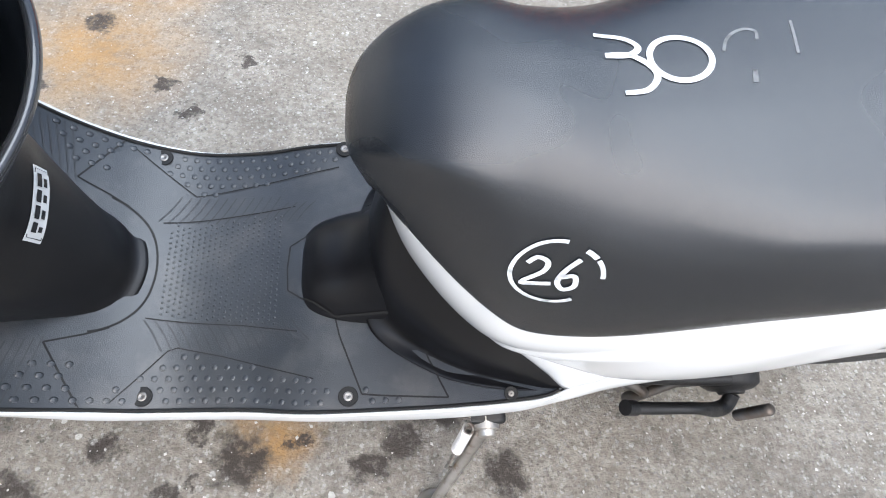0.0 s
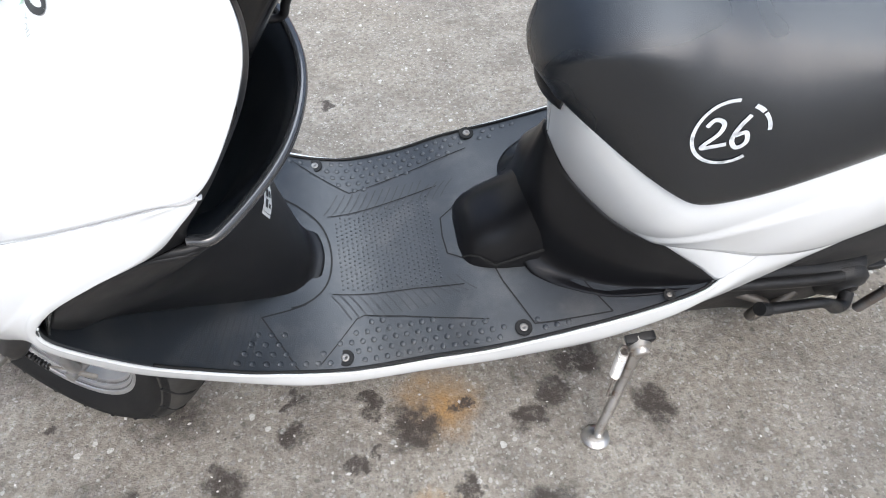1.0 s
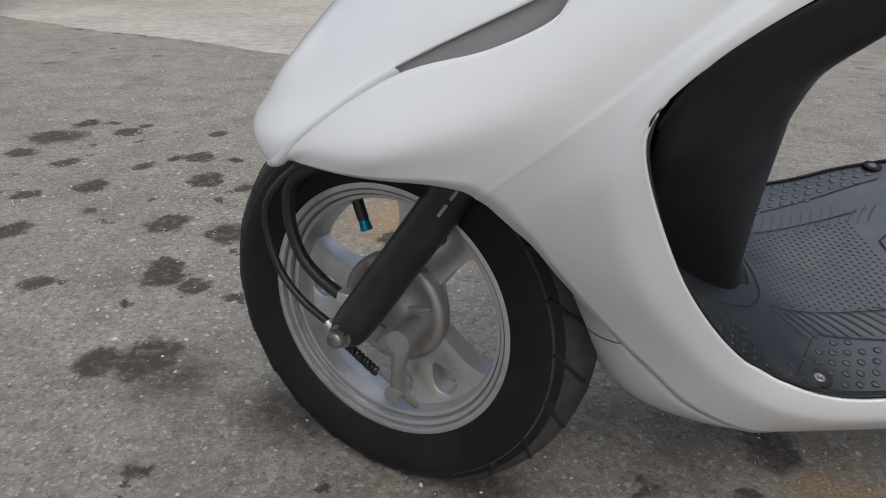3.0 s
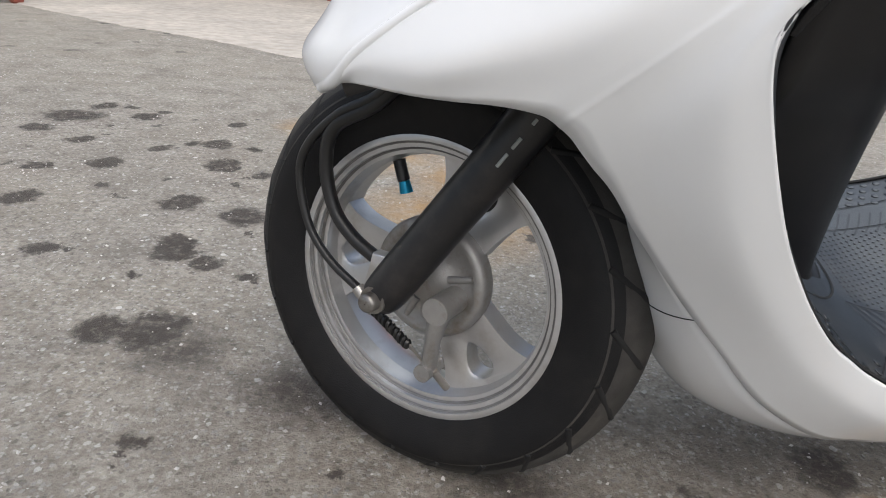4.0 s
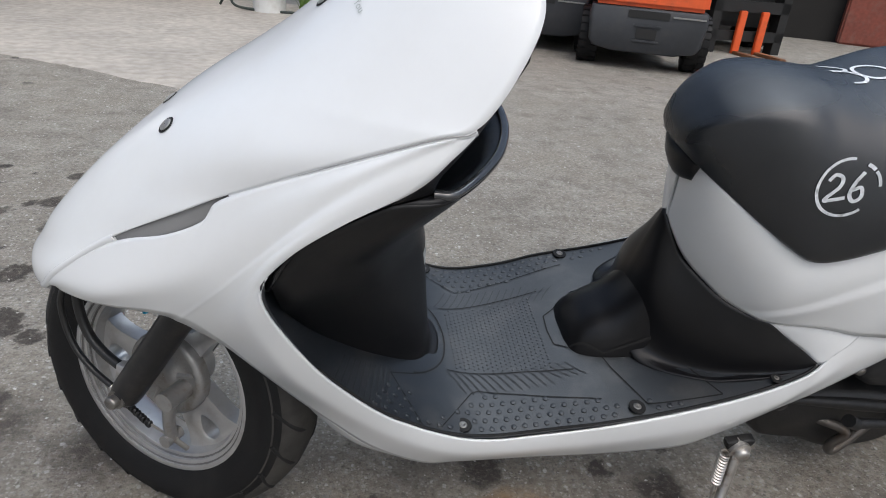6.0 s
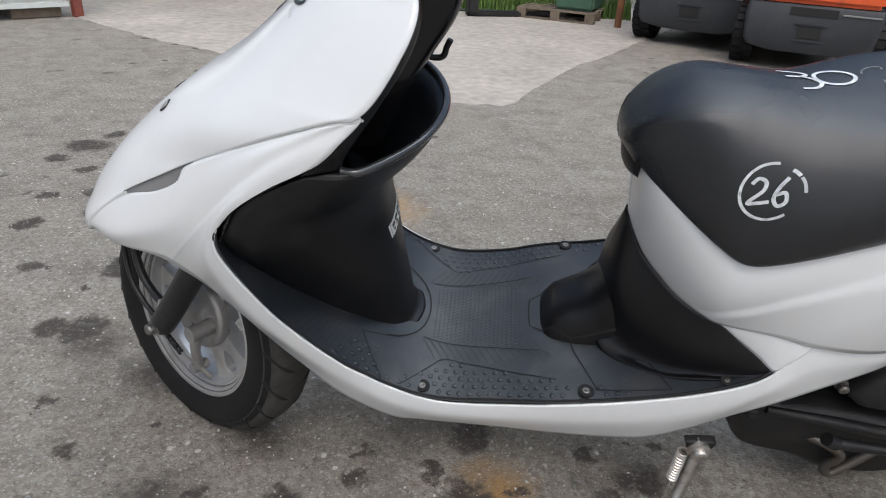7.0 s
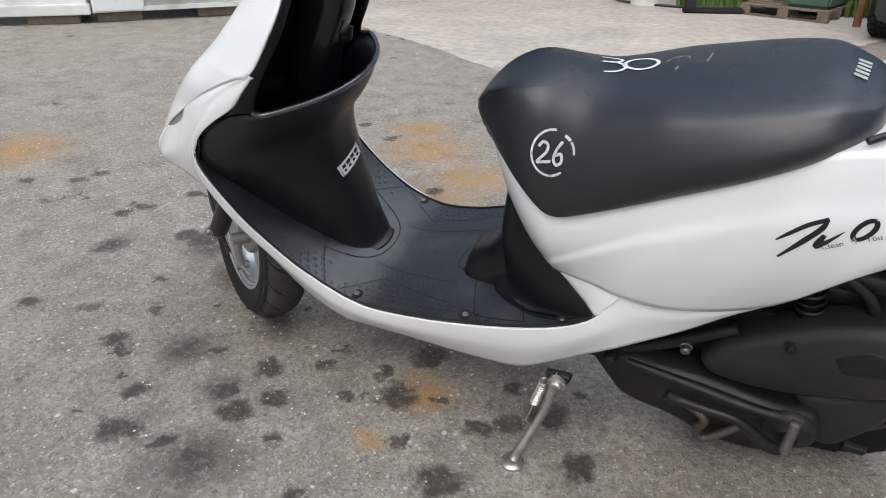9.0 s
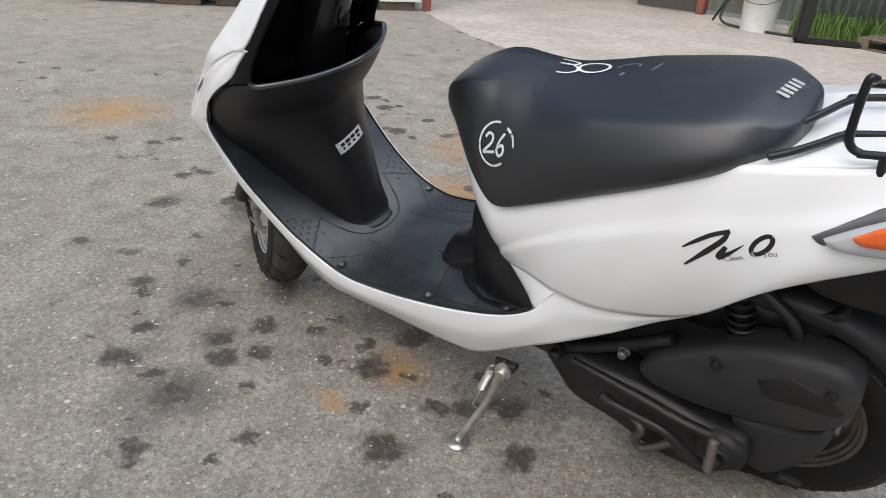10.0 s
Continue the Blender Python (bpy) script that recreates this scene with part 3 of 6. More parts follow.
def weeds(n, x0, x1, y0, y1, tall):
    rng = np.random.default_rng(5)
    vs, fs = [], []
    for i in range(n):
        x, y = rng.uniform(x0, x1), rng.uniform(y0, y1)
        h, a, w, lean = tall * rng.uniform(0.3, 1.0), rng.uniform(0, 6.28), rng.uniform(0.004, 0.012), rng.uniform(0.0, 0.5)
        z = float(ground_height(x, y)) - 0.01
        c, s = math.cos(a), math.sin(a)
        k = len(vs)
        for t in (0, 0.5, 1.0):
            off = lean * h * t * t
            hw = w * (1 - t * 0.9)
            vs += [(x + s * off - c * hw, y + c * off + s * hw, z + h * t), (x + s * off + c * hw, y + c * off - s * hw, z + h * t)]
        fs += [(k, k + 1, k + 3, k + 2), (k + 2, k + 3, k + 5, k + 4)]
    return np.array(vs), fs


grass = part("weeds", weeds(2600, 0.05, 1.6, 5.35, 5.86, 0.22), LEAF)
tagged(grass, "green weeds growing before the metal wall", "weeds", kind="stuff")


def pallet_parts(ob):
    for k in range(5):
        part("top_board", block(-0.33, 0.33, -0.30 + k * 0.132, -0.30 + k * 0.132 + 0.08, 0.072, 0.085, 0.002), WOOD, ob)
    for y in (-0.30, -0.03, 0.24):
        part("runner", block(-0.33, 0.33, y, y + 0.06, 0.0, 0.013, 0.002), WOOD, ob)
        for x in (-0.33, -0.04, 0.25):
            part("spacer", block(x, x + 0.08, y, y + 0.06, 0.013, 0.072, 0.002), WOOD, ob)


pallet = thing("pallet", "weathered wooden pallet on the concrete", "pallet", pose(0.98, 5.31, 0.006, 0, 0, -17))
pallet_parts(pallet)
tarp = part("crate_cover", block(-0.02, 0.30, -0.22, 0.28, 0.087, 0.42, 0.02), TARP)
tarp.matrix_world = pallet.matrix_world
tagged(tarp, "dark green crates stacked on the pallet", "crate")
brown = part("post", moved(tube([(0, 0, 0), (0, 0, 1.6)], 0.028, 12), pose(0, 0, 0)), RUST)
brown.matrix_world = pose(1.40, 4.90, 0)
tagged(brown, "rusty brown iron post standing by the pallet", "post")


def truck_tyre(r, w):
    bits = [lathe([(0.001, -w * 0.3), (r * 0.52, -w * 0.3), (r * 0.56, -w / 2), (r * 0.9, -w / 2), (r * 0.965, -w * 0.42), (r * 0.965, w * 0.42), (r * 0.9, w / 2), (r * 0.56, w / 2), (r * 0.52, w * 0.3), (0.001, w * 0.3)], 40)]
    for k in range(22):
        for s in (-1, 1):
            bits.append(moved(block(-0.022, 0.022, 0.01 if s > 0 else -w * 0.5, w * 0.5 if s > 0 else -0.01, r * 0.93, r, 0.004), pose(0, 0, 0, 0, (k + (0.5 if s > 0 else 0)) * 360 / 22, 0)))
    return merged(*bits)


def forklift(m, label, paint):
    """The rear of a lift truck: counterweight, hood, overhead guard and wheels; it looks along its own y."""
    ob = thing("forklift", label, "forklift", m, "parked forklifts")
    o = [(-0.33, 0.14), (-0.36, 0.18), (-0.375, 0.34), (-0.365, 0.395), (0.365, 0.395), (0.375, 0.34), (0.36, 0.18), (0.33, 0.14), (0.2, 0.115), (-0.2, 0.115)]
    w = part("counterweight", slab(o, 0.22, 0.0, 0.02), TRUCKGREY, ob)
    part("drawbar_slot", block(-0.075, 0.075, -0.006, 0.02, 0.20, 0.28, 0.01), TRUCKBLACK, w)
    part("slot_frame", merged(block(-0.09, 0.09, -0.012, 0.01, 0.185, 0.20, 0.004), block(-0.09, 0.09, -0.012, 0.01, 0.28, 0.295, 0.004)), TRUCKGREY, w)
    part("upper_slot", block(-0.14, 0.14, -0.006, 0.02, 0.325, 0.390, 0.01), TRUCKBLACK, w)
    part("ledge", block(0.15, 0.355, -0.010, 0.01, 0.352, 0.362, 0.003), CASTALU, w, "scuffed bright ledge")
    part("hood", block(-0.36, 0.36, 0.0, 0.8, 0.399, 0.85, 0.025), paint, ob)
    part("chassis", block(-0.26, 0.26, 0.24, 1.3, 0.10, 0.39, 0.02), TRUCKBLACK, ob)
    for s in (-1, 1):
        part("rear_wheel", moved(truck_tyre(0.185, 0.13), pose(s * 0.355, 0.25, 0.183, 0, 0, 90)), RUBBER, ob)
        part("front_wheel", moved(truck_tyre(0.24, 0.17), pose(s * 0.36, 1.30, 0.238, 0, 0, 90)), RUBBER, ob)
        part("guard_post", block(s * 0.33 - 0.025, s * 0.33 + 0.025, 0.15, 0.20, 0.85, 1.65, 0.01), TRUCKBLACK, ob)
        part("front_post", block(s * 0.33 - 0.025, s * 0.33 + 0.025, 1.10, 1.15, 0.3, 1.65, 0.01), TRUCKBLACK, ob)
    part("overhead_guard", block(-0.40, 0.40, 0.12, 1.2, 1.65, 1.69, 0.01), TRUCKBLACK, ob)
    part("mast", merged(block(-0.28, -0.20, 1.5, 1.6, 0.05, 1.65), block(0.20, 0.28, 1.5, 1.6, 0.05, 1.65), block(-0.24, 0.24, 1.52, 1.58, 0.3, 0.4)), TRUCKBLACK, ob)
    return ob


forklift(pose(1.735, 4.115, 0, 0, 0, -30), "dark grey forklift seen from behind, parked", ORANGE)
forklift(pose(2.28, 3.44, 0, 0, 0, -21.3), "orange forklift with a grey counterweight, parked", ORANGE)


def fork_carriage(m):
    ob = thing("lift_forks", "orange fork arms of a parked forklift mast", "forks", m)
    for s in (-1, 1):
        arm = part("fork_arm", block(s * 0.105 - 0.033, s * 0.105 + 0.033, 0.0, 0.035, 0.0, 0.345, 0.005), ORANGE, ob)
        part("blade", block(s * 0.105 - 0.033, s * 0.105 + 0.033, -0.34, -0.002, 0.0, 0.025, 0.005), RUST, arm, "worn brown fork blade")
    part("mast", merged(block(-0.36, -0.28, 0.05, 0.16, 0.0, 1.6), block(0.28, 0.36, 0.05, 0.16, 0.0, 1.6), block(-0.36, 0.36, 0.05, 0.11, 0.10, 0.18), block(-0.36, 0.36, 0.05, 0.11, 0.33, 0.42)), TRUCKBLACK, ob)
    part("body", block(-0.42, 0.42, 0.18, 1.6, 0.2, 1.0, 0.04), TRUCKBLACK, ob)
    for s in (-1, 1):
        part("wheel", moved(truck_tyre(0.24, 0.17), pose(s * 0.38, 0.5, 0.24, 0, 0, 90)), RUBBER, ob)
    return ob


fork_carriage(pose(3.76, 4.53, 0, 0, 0, 3))
# one near-black slab stands for the shaded depth under the warehouse roof
dark = part("wall_warehouse", block(2.2, 12.0, 0, 0.2, 0, 2.2), INTERIOR_SHADE)
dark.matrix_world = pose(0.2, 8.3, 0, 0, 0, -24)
tagged(dark, "near-black slab painting the shade inside the forklift warehouse", "wall", kind="structure")
red = part("red_cabinet", block(-0.4, 0.4, 0, 0.5, 0.0, 1.1, 0.02), REDIRON)
red.matrix_world = pose(5.95, 5.55, 0, 0, 0, -30)
tagged(red, "dark red steel cabinet beside the forklifts", "cabinet")


# ---------------------------------------------------------------- the scooter
LEAN_ANGLE = 12.8
scooter = new("scooter")
scooter.matrix_world = pose(0, 0, 0, LEAN_ANGLE, 0, 0)
tagged(scooter, "white motor scooter, black floorboard and seat, leaning on its stand", "scooter")


def quarter(c, e, m=14, ypow=1.0, xpow=1.0, arc=90):
    """Half a cross-section: from the centre line point c to the side edge point e, round like a quarter ellipse."""
    far = radians(arc)
    t = np.linspace(0, far, m)
    u, w = ((1 - np.cos(t)) / (1 - math.cos(far))) ** xpow, (np.sin(t) / math.sin(far)) ** ypow
    return np.stack([c[0] + (e[0] - c[0]) * u, e[1] * w, c[1] + (e[2] - c[1]) * u], 1)


def both_sides(half):
    """A full-width sheet from half sections that start on the centre line."""
    h = np.asarray(half)
    return np.concatenate([(h * (1, -1, 1))[:, :0:-1], h], axis=1)


# front cowl
C_LINE = [(-0.118, 0.389), (-0.126, 0.409), (-0.112, 0.433), (-0.089, 0.468), (-0.034, 0.529), (0.040, 0.594), (0.117, 0.648), (0.169, 0.693), (0.217, 0.738), (0.254, 0.767), (0.286, 0.787)]
E_LINE = [(-0.108, -0.045, 0.401), (-0.097, -0.064, 0.416), (-0.075, -0.076, 0.446), (-0.016, -0.089, 0.497), (0.054, -0.109, 0.544), (0.096, -0.118, 0.570), (0.183, -0.145, 0.621), (0.256, -0.157, 0.654), (0.290, -0.158, 0.667), (0.321, -0.137, 0.714), (0.333, -0.112, 0.748), (0.322, -0.075, 0.768), (0.305, -0.042, 0.779)]
c_line, e_line = catmull(C_LINE, 56), catmull(E_LINE, 56)
stations = np.linspace(0, 1, 56)
arcs, fulls = np.interp(stations, np.linspace(0, 1, 6), [66, 61, 60, 63, 61, 65]), np.interp(stations, np.linspace(0, 1, 6), [1.35, 1.25, 1.12, 0.82, 0.90, 1.08])
cowl_grid = both_sides([quarter(c, e, 16, f, 0.97, a) for c, e, a, f in zip(c_line, e_line, arcs, fulls)])
cowl_bit = sheet(cowl_grid)
cowl = spart("front_cowl", cowl_bit, WHITE, scooter, "white glossy front cowl", solid=0.003, level=1)

# the seam below the cowl: a flange tucked inside, and the dark line of the joint
SEAMLINE = material("seam_shadow", (0.42, 0.42, 0.425), 0.7, vary=0.1)
for e0, e1 in ((0.0, 0.28), (0.42, 0.665)):
    seam = e_line[int(e0 * 56):int(e1 * 56)]
    for way in (1, -1):
        spart("seam_flange", tube([(x + 0.001, y * 0.977 * way, z - 0.0015) for x, y, z in seam], 0.0048, 8, 50), WHITE, cowl)
        spart("seam_line", tube([(x, y * 1.004 * way, z - 0.0008) for x, y, z in seam], 0.0007, 6, 60), SEAMLINE, cowl)

# side covers below the seam, down to the floor
# each row: upper edge, middle, lower edge
SIDE_ROWS = [((-0.108, -0.045, 0.401), None, None, (-0.106, -0.042, 0.398)), ((-0.097, -0.064, 0.416), None, None, (-0.092, -0.057, 0.411)), ((-0.075, -0.076, 0.445), None, None, (-0.076, -0.078, 0.419)),
             ((-0.012, -0.092, 0.495), None, (-0.034, -0.112, 0.446), (-0.048, -0.098, 0.424)), ((0.04, -0.113, 0.521), None, (0.004, -0.126, 0.462), (-0.021, -0.111, 0.428)), ((0.076, -0.122, 0.545), None, (0.030, -0.134, 0.474), (-0.003, -0.118, 0.431)),
             ((0.093, -0.121, 0.568), None, (0.050, -0.140, 0.484), (0.010, -0.122, 0.432)), ((0.183, -0.146, 0.618), (0.130, -0.144, 0.575), (0.072, -0.146, 0.494), (0.022, -0.126, 0.432)), ((0.256, -0.158, 0.651), (0.172, -0.155, 0.603), (0.084, -0.150, 0.498), (0.030, -0.128, 0.431)),
             ((0.286, -0.158, 0.660), (0.186, -0.160, 0.602), (0.092, -0.153, 0.500), (0.036, -0.129, 0.428)), ((0.268, -0.165, 0.638), (0.178, -0.165, 0.590), (0.095, -0.155, 0.499), (0.039, -0.130, 0.426)), ((0.243, -0.168, 0.612), (0.168, -0.168, 0.576), (0.098, -0.156, 0.498), (0.042, -0.130, 0.424)), ((0.193, -0.170, 0.581), (0.144, -0.168, 0.552), (0.102, -0.158, 0.493), (0.048, -0.130, 0.419)),
             ((0.152, -0.169, 0.549), (0.126, -0.168, 0.526), (0.103, -0.160, 0.484), (0.055, -0.129, 0.411)), ((0.125, -0.168, 0.514), None, (0.101, -0.161, 0.466), (0.066, -0.128, 0.399)), ((0.125, -0.172, 0.480), None, (0.107, -0.162, 0.440), (0.082, -0.129, 0.383)),
             ((0.165, -0.172, 0.400), None, (0.138, -0.164, 0.376), (0.106, -0.131, 0.352)), ((0.205, -0.168, 0.342), None, (0.180, -0.163, 0.322), (0.150, -0.138, 0.301)), ((0.245, -0.165, 0.297), None, (0.218, -0.162, 0.278), (0.190, -0.144, 0.259)),
             ((0.272, -0.163, 0.276), None, (0.254, -0.163, 0.248), (0.238, -0.148, 0.209)), ((0.297, -0.162, 0.259), None, (0.298, -0.164, 0.219), (0.300, -0.148, 0.169))]
# the same panel runs on as the floor skirt and lower rear cover
U_SKIRT = [(0.340, -0.161, 0.238), (0.385, -0.160, 0.230), (0.450, -0.161, 0.238), (0.512, -0.166, 0.254), (0.588, -0.166, 0.272), (0.660, -0.165, 0.294), (0.713, -0.163, 0.315), (0.750, -0.160, 0.336), (0.769, -0.153, 0.351), (0.778, -0.148, 0.368), (0.800, -0.143, 0.393), (0.870, -0.142, 0.395), (0.934, -0.132, 0.406), (0.974, -0.124, 0.423)]
L_SKIRT = [(0.340, -0.147, 0.165), (0.385, -0.147, 0.165), (0.450, -0.148, 0.167), (0.512, -0.151, 0.170), (0.588, -0.153, 0.174), (0.645, -0.155, 0.184), (0.690, -0.155, 0.212), (0.722, -0.154, 0.236), (0.755, -0.152, 0.260), (0.790, -0.150, 0.284), (0.830, -0.145, 0.312), (0.880, -0.138, 0.348), (0.930, -0.129, 0.388), (0.974, -0.122, 0.418)]
SIDE_ROWS += [(u, None, None, low) for u, low in zip(U_SKIRT, L_SKIRT)]
lines_ = [[], [], [], []]
for k, (u, q, mid, low) in enumerate(SIDE_ROWS):
    swell = 0.004 if k < 3 else max(0.0, min(0.008, 0.002 * (len(SIDE_ROWS) - 1 - k)))
    mid = mid or tuple(0.5 * (a + b) - (swell if c == 1 else 0) for c, (a, b) in enumerate(zip(u, low)))
    q = q or tuple(0.5 * (a + b) - (0.25 * swell if c == 1 else 0) for c, (a, b) in enumerate(zip(u, mid)))
    for line, p in zip(lines_, (u, q, mid, low)):
        line.append(p)
smooth_lines = [catmull(q, 230) for q in lines_]
side_grid = np.array([catmull(row, 22) for row in zip(*smooth_lines)])
for _ in range(14):
    side_grid[1:-1, 1:-1] = 0.5 * side_grid[1:-1, 1:-1] + 0.125 * (side_grid[2:, 1:-1] + side_grid[:-2, 1:-1] + side_grid[1:-1, 2:] + side_grid[1:-1, :-2])
side = sheet(side_grid)
spart("side_cover", side, WHITE, scooter, "white glossy side cover and floor skirt", solid=0.003)
spart("side_cover", mirrored(side), WHITE, scooter, "white glossy side cover and floor skirt", solid=0.003)
inlet = sheet(loft([(-0.014, -0.086, 0.499), (0.04, -0.101, 0.537), (0.097, -0.114, 0.575)], [(-0.012, -0.089, 0.492), (0.04, -0.110, 0.514), (0.088, -0.117, 0.545)], 16, 5))
spart("air_slot", inlet, INTAKE, scooter, "grey air slot", solid=0.002)
spart("air_slot", mirrored(inlet), INTAKE, scooter, "grey air slot", solid=0.002)
# inner wheel house closes the nose from below
house = sheet(both_sides([quarter((x, z), (x + 0.01, -w, z - 0.02), 8) for x, w, z in ((-0.100, 0.04, 0.412), (-0.05, 0.08, 0.45), (0.0, 0.10, 0.46), (0.06, 0.12, 0.45), (0.11, 0.13, 0.38), (0.135, 0.134, 0.33))]))
spart("wheel_house", house, SHELL, scooter, "black inner mudguard", solid=0.003)

# floor skirt and lower rear cover
under_l = catmull([(0.102, -0.127, 0.357), (0.122, -0.131, 0.334), (0.150, -0.136, 0.303), (0.190, -0.142, 0.261), (0.238, -0.146, 0.211), (0.300, -0.146, 0.172), (0.385, -0.145, 0.168), (0.450, -0.146, 0.170), (0.588, -0.151, 0.177), (0.650, -0.153, 0.187)], 60)
under_c = catmull([(0.108, 0, 0.357), (0.118, 0, 0.33), (0.133, 0, 0.285), (0.158, 0, 0.215), (0.212, 0, 0.142), (0.305, 0, 0.103), (0.385, 0, 0.100), (0.450, 0, 0.104), (0.588, 0, 0.130), (0.650, 0, 0.168)], 60)
t = np.linspace(0, 1, 20)
under = np.stack([under_l * np.array((1, u, 1)) + (under_c - under_l) * (1 - u ** 4) * (1, 0, 1) for u in (1 - t)], 1)
under = np.concatenate([under, (under * (1, -1, 1))[:, -2::-1]], axis=1)
belly = spart("under_cover", sheet(under), WHITE, scooter, "dirty white under cover below the floor", solid=0.003)
for k in (16,):
    spart("joint_line", tube([tuple(q) for q in under[k] * (1, 1.004, 1) - (0.0010, 0, 0.0008)], 0.0008, 6), GROOVE, belly)

# rear body cover
U_REAR = [(0.574, -0.001, 0.559), (0.579, -0.028, 0.556), (0.595, -0.055, 0.545), (0.634, -0.089, 0.521), (0.674, -0.112, 0.499), (0.7, -0.119, 0.493), (0.755, -0.126, 0.52), (0.845, -0.125, 0.567), (0.926, -0.121, 0.61), (0.99, -0.106, 0.639), (1.06, -0.105, 0.657), (1.16, -0.09, 0.68), (1.3, -0.06, 0.712), (1.4, -0.02, 0.73)]
L_REAR = [(0.587, -0.001, 0.466), (0.597, -0.017, 0.445), (0.611, -0.035, 0.424), (0.632, -0.058, 0.407), (0.655, -0.079, 0.393), (0.680, -0.098, 0.387), (0.702, -0.111, 0.387), (0.750, -0.131, 0.397), (0.800, -0.143, 0.395), (0.870, -0.143, 0.396), (0.972, -0.126, 0.424), (1.070, -0.136, 0.530), (1.25, -0.10, 0.64), (1.38, -0.04, 0.69)]
B_REAR = [0.002, 0.006, 0.010, 0.014, 0.016, 0.016, 0.016, 0.014, 0.016, 0.018, 0.020, 0.02, 0.02, 0.01]
rear_grid = loft(U_REAR, L_REAR, 120, 26, B_REAR)
# the raised middle field of the cover
for i in range(rear_grid.shape[0]):
    x = rear_grid[i, 0, 0]
    t0 = float(np.interp(x, [0.68, 0.72, 0.78, 0.86, 0.95, 1.1], [1.0, 0.72, 0.48, 0.32, 0.24, 0.2]))
    u = np.clip((np.linspace(0, 1, rear_grid.shape[1]) - t0) / 0.13, 0, 1)
    rear_grid[i, :, 1] -= 0.0045 * u * u * (3 - 2 * u) * float(np.clip((x - 0.66) / 0.06, 0, 1))
rear_bit = sheet(rear_grid)
rear_cover = spart("rear_cover", rear_bit, WHITE, scooter, "white glossy rear body cover", solid=0.003)
spart("rear_cover", mirrored(rear_bit), WHITE, scooter, "white glossy rear body cover", solid=0.003)
# small white fin between the black side panel and the ridge
fin = sheet(loft([(0.702, -0.111, 0.388), (0.725, -0.122, 0.393), (0.750, -0.132, 0.397), (0.776, -0.140, 0.396), (0.800, -0.143, 0.394)], [(0.702, -0.112, 0.384), (0.722, -0.122, 0.371), (0.748, -0.138, 0.357), (0.765, -0.150, 0.346), (0.779, -0.149, 0.367)], 24, 8, 0.002))
spart("rear_fin", fin, WHITE, scooter, "white fin of the rear cover", solid=0.003)
spart("rear_fin", mirrored(fin), WHITE, scooter, "white fin of the rear cover", solid=0.003)
tail_top = sheet([[(x, y, z) for y in np.linspace(-w, w, 9)] for x, w, z in ((0.97, 0.106, 0.6325), (1.06, 0.1055, 0.6575), (1.16, 0.09, 0.682), (1.30, 0.06, 0.713), (1.40, 0.02, 0.731))])
spart("tail_top", tail_top, WHITE, scooter, "white glossy tail top", solid=0.003)


# seat
SEAT_LOW = catmull([(0.569, 0.038, 0.559), (0.591, 0.064, 0.545), (0.631, 0.098, 0.520), (0.672, 0.122, 0.497), (0.698, 0.128, 0.490), (0.753, 0.135, 0.517), (0.845, 0.131, 0.562), (0.927, 0.126, 0.603), (0.990, 0.100, 0.629), (1.028, 0.061, 0.644), (1.040, 0.004, 0.652)], 200)
S_X = [0.551, 0.555, 0.565, 0.586, 0.621, 0.667, 0.738, 0.829, 0.915, 0.976, 1.012, 1.030, 1.038]
S_W = [0.016, 0.035, 0.052, 0.071, 0.098, 0.128, 0.146, 0.150, 0.147, 0.130, 0.098, 0.067, 0.024]
S_T = [0.588, 0.599, 0.614, 0.635, 0.652, 0.657, 0.653, 0.665, 0.679, 0.687, 0.680, 0.675, 0.667]
seat_rows = []
for x, w, zt in catmull(list(zip(S_X, S_W, S_T)), 72):
    zb, wb = float(np.interp(x, SEAT_LOW[:, 0], SEAT_LOW[:, 2])), float(np.interp(x, SEAT_LOW[:, 0], SEAT_LOW[:, 1]))
    if x < 0.569:
        f = (0.569 - x) / 0.016
        zb, wb = 0.559 + 0.012 * f, 0.038 * (1 - f) + 0.008
    wb = min(wb, w)
    lean = float(np.interp(x, [0.56, 0.62, 0.67, 0.73, 0.82, 1.0], [0.40, 0.62, 0.92, 0.92, 0.62, 0.60]))
    prof = catmull([(1, 0), (0.99, 0.14), (1 - 0.19 * lean, 0.50), (1 - 0.36 * lean, 0.76), (1 - 0.58 * lean, 0.925), (0.20, 0.992), (0, 1)], 18)
    y = (wb + (w - wb) * np.sin(np.clip(prof[:, 1] / 0.5, 0, 1) * math.pi / 2)) * prof[:, 0]
    z = zb + max(zt - zb, 0.002) * prof[:, 1]
    y[-1] = 0
    half = np.stack([np.full(18, x), -y, z], 1)
    under = np.array([(x, 0, zb + 0.004)])
    seat_rows.append(np.concatenate([half, (half * (1, -1, 1))[-2::-1], under]))
seat_bit = sheet(seat_rows, wrap=True)
seat_bit = eased(capped(*seat_bit, len(seat_rows), seat_rows[0].shape[0]), 0.009, 0.60, 0.70)
seat = spart("seat", seat_bit, SEATVINYL, scooter, "black vinyl seat with marker writing", level=1)

catch_rows = [[(x + 0.012 * (abs(y) / w) ** 2, y, z) for y in np.linspace(-w, w, 13)] for x, w, z in ((0.564, 0.041, 0.566), (0.562, 0.040, 0.556), (0.564, 0.036, 0.545), (0.569, 0.029, 0.535), (0.575, 0.020, 0.528))]
spart("seat_catch", eased(sheet(catch_rows), 0.006, 0.60, 0.70), SHELL, scooter, "black catch tongue below the seat nose", solid=0.006)

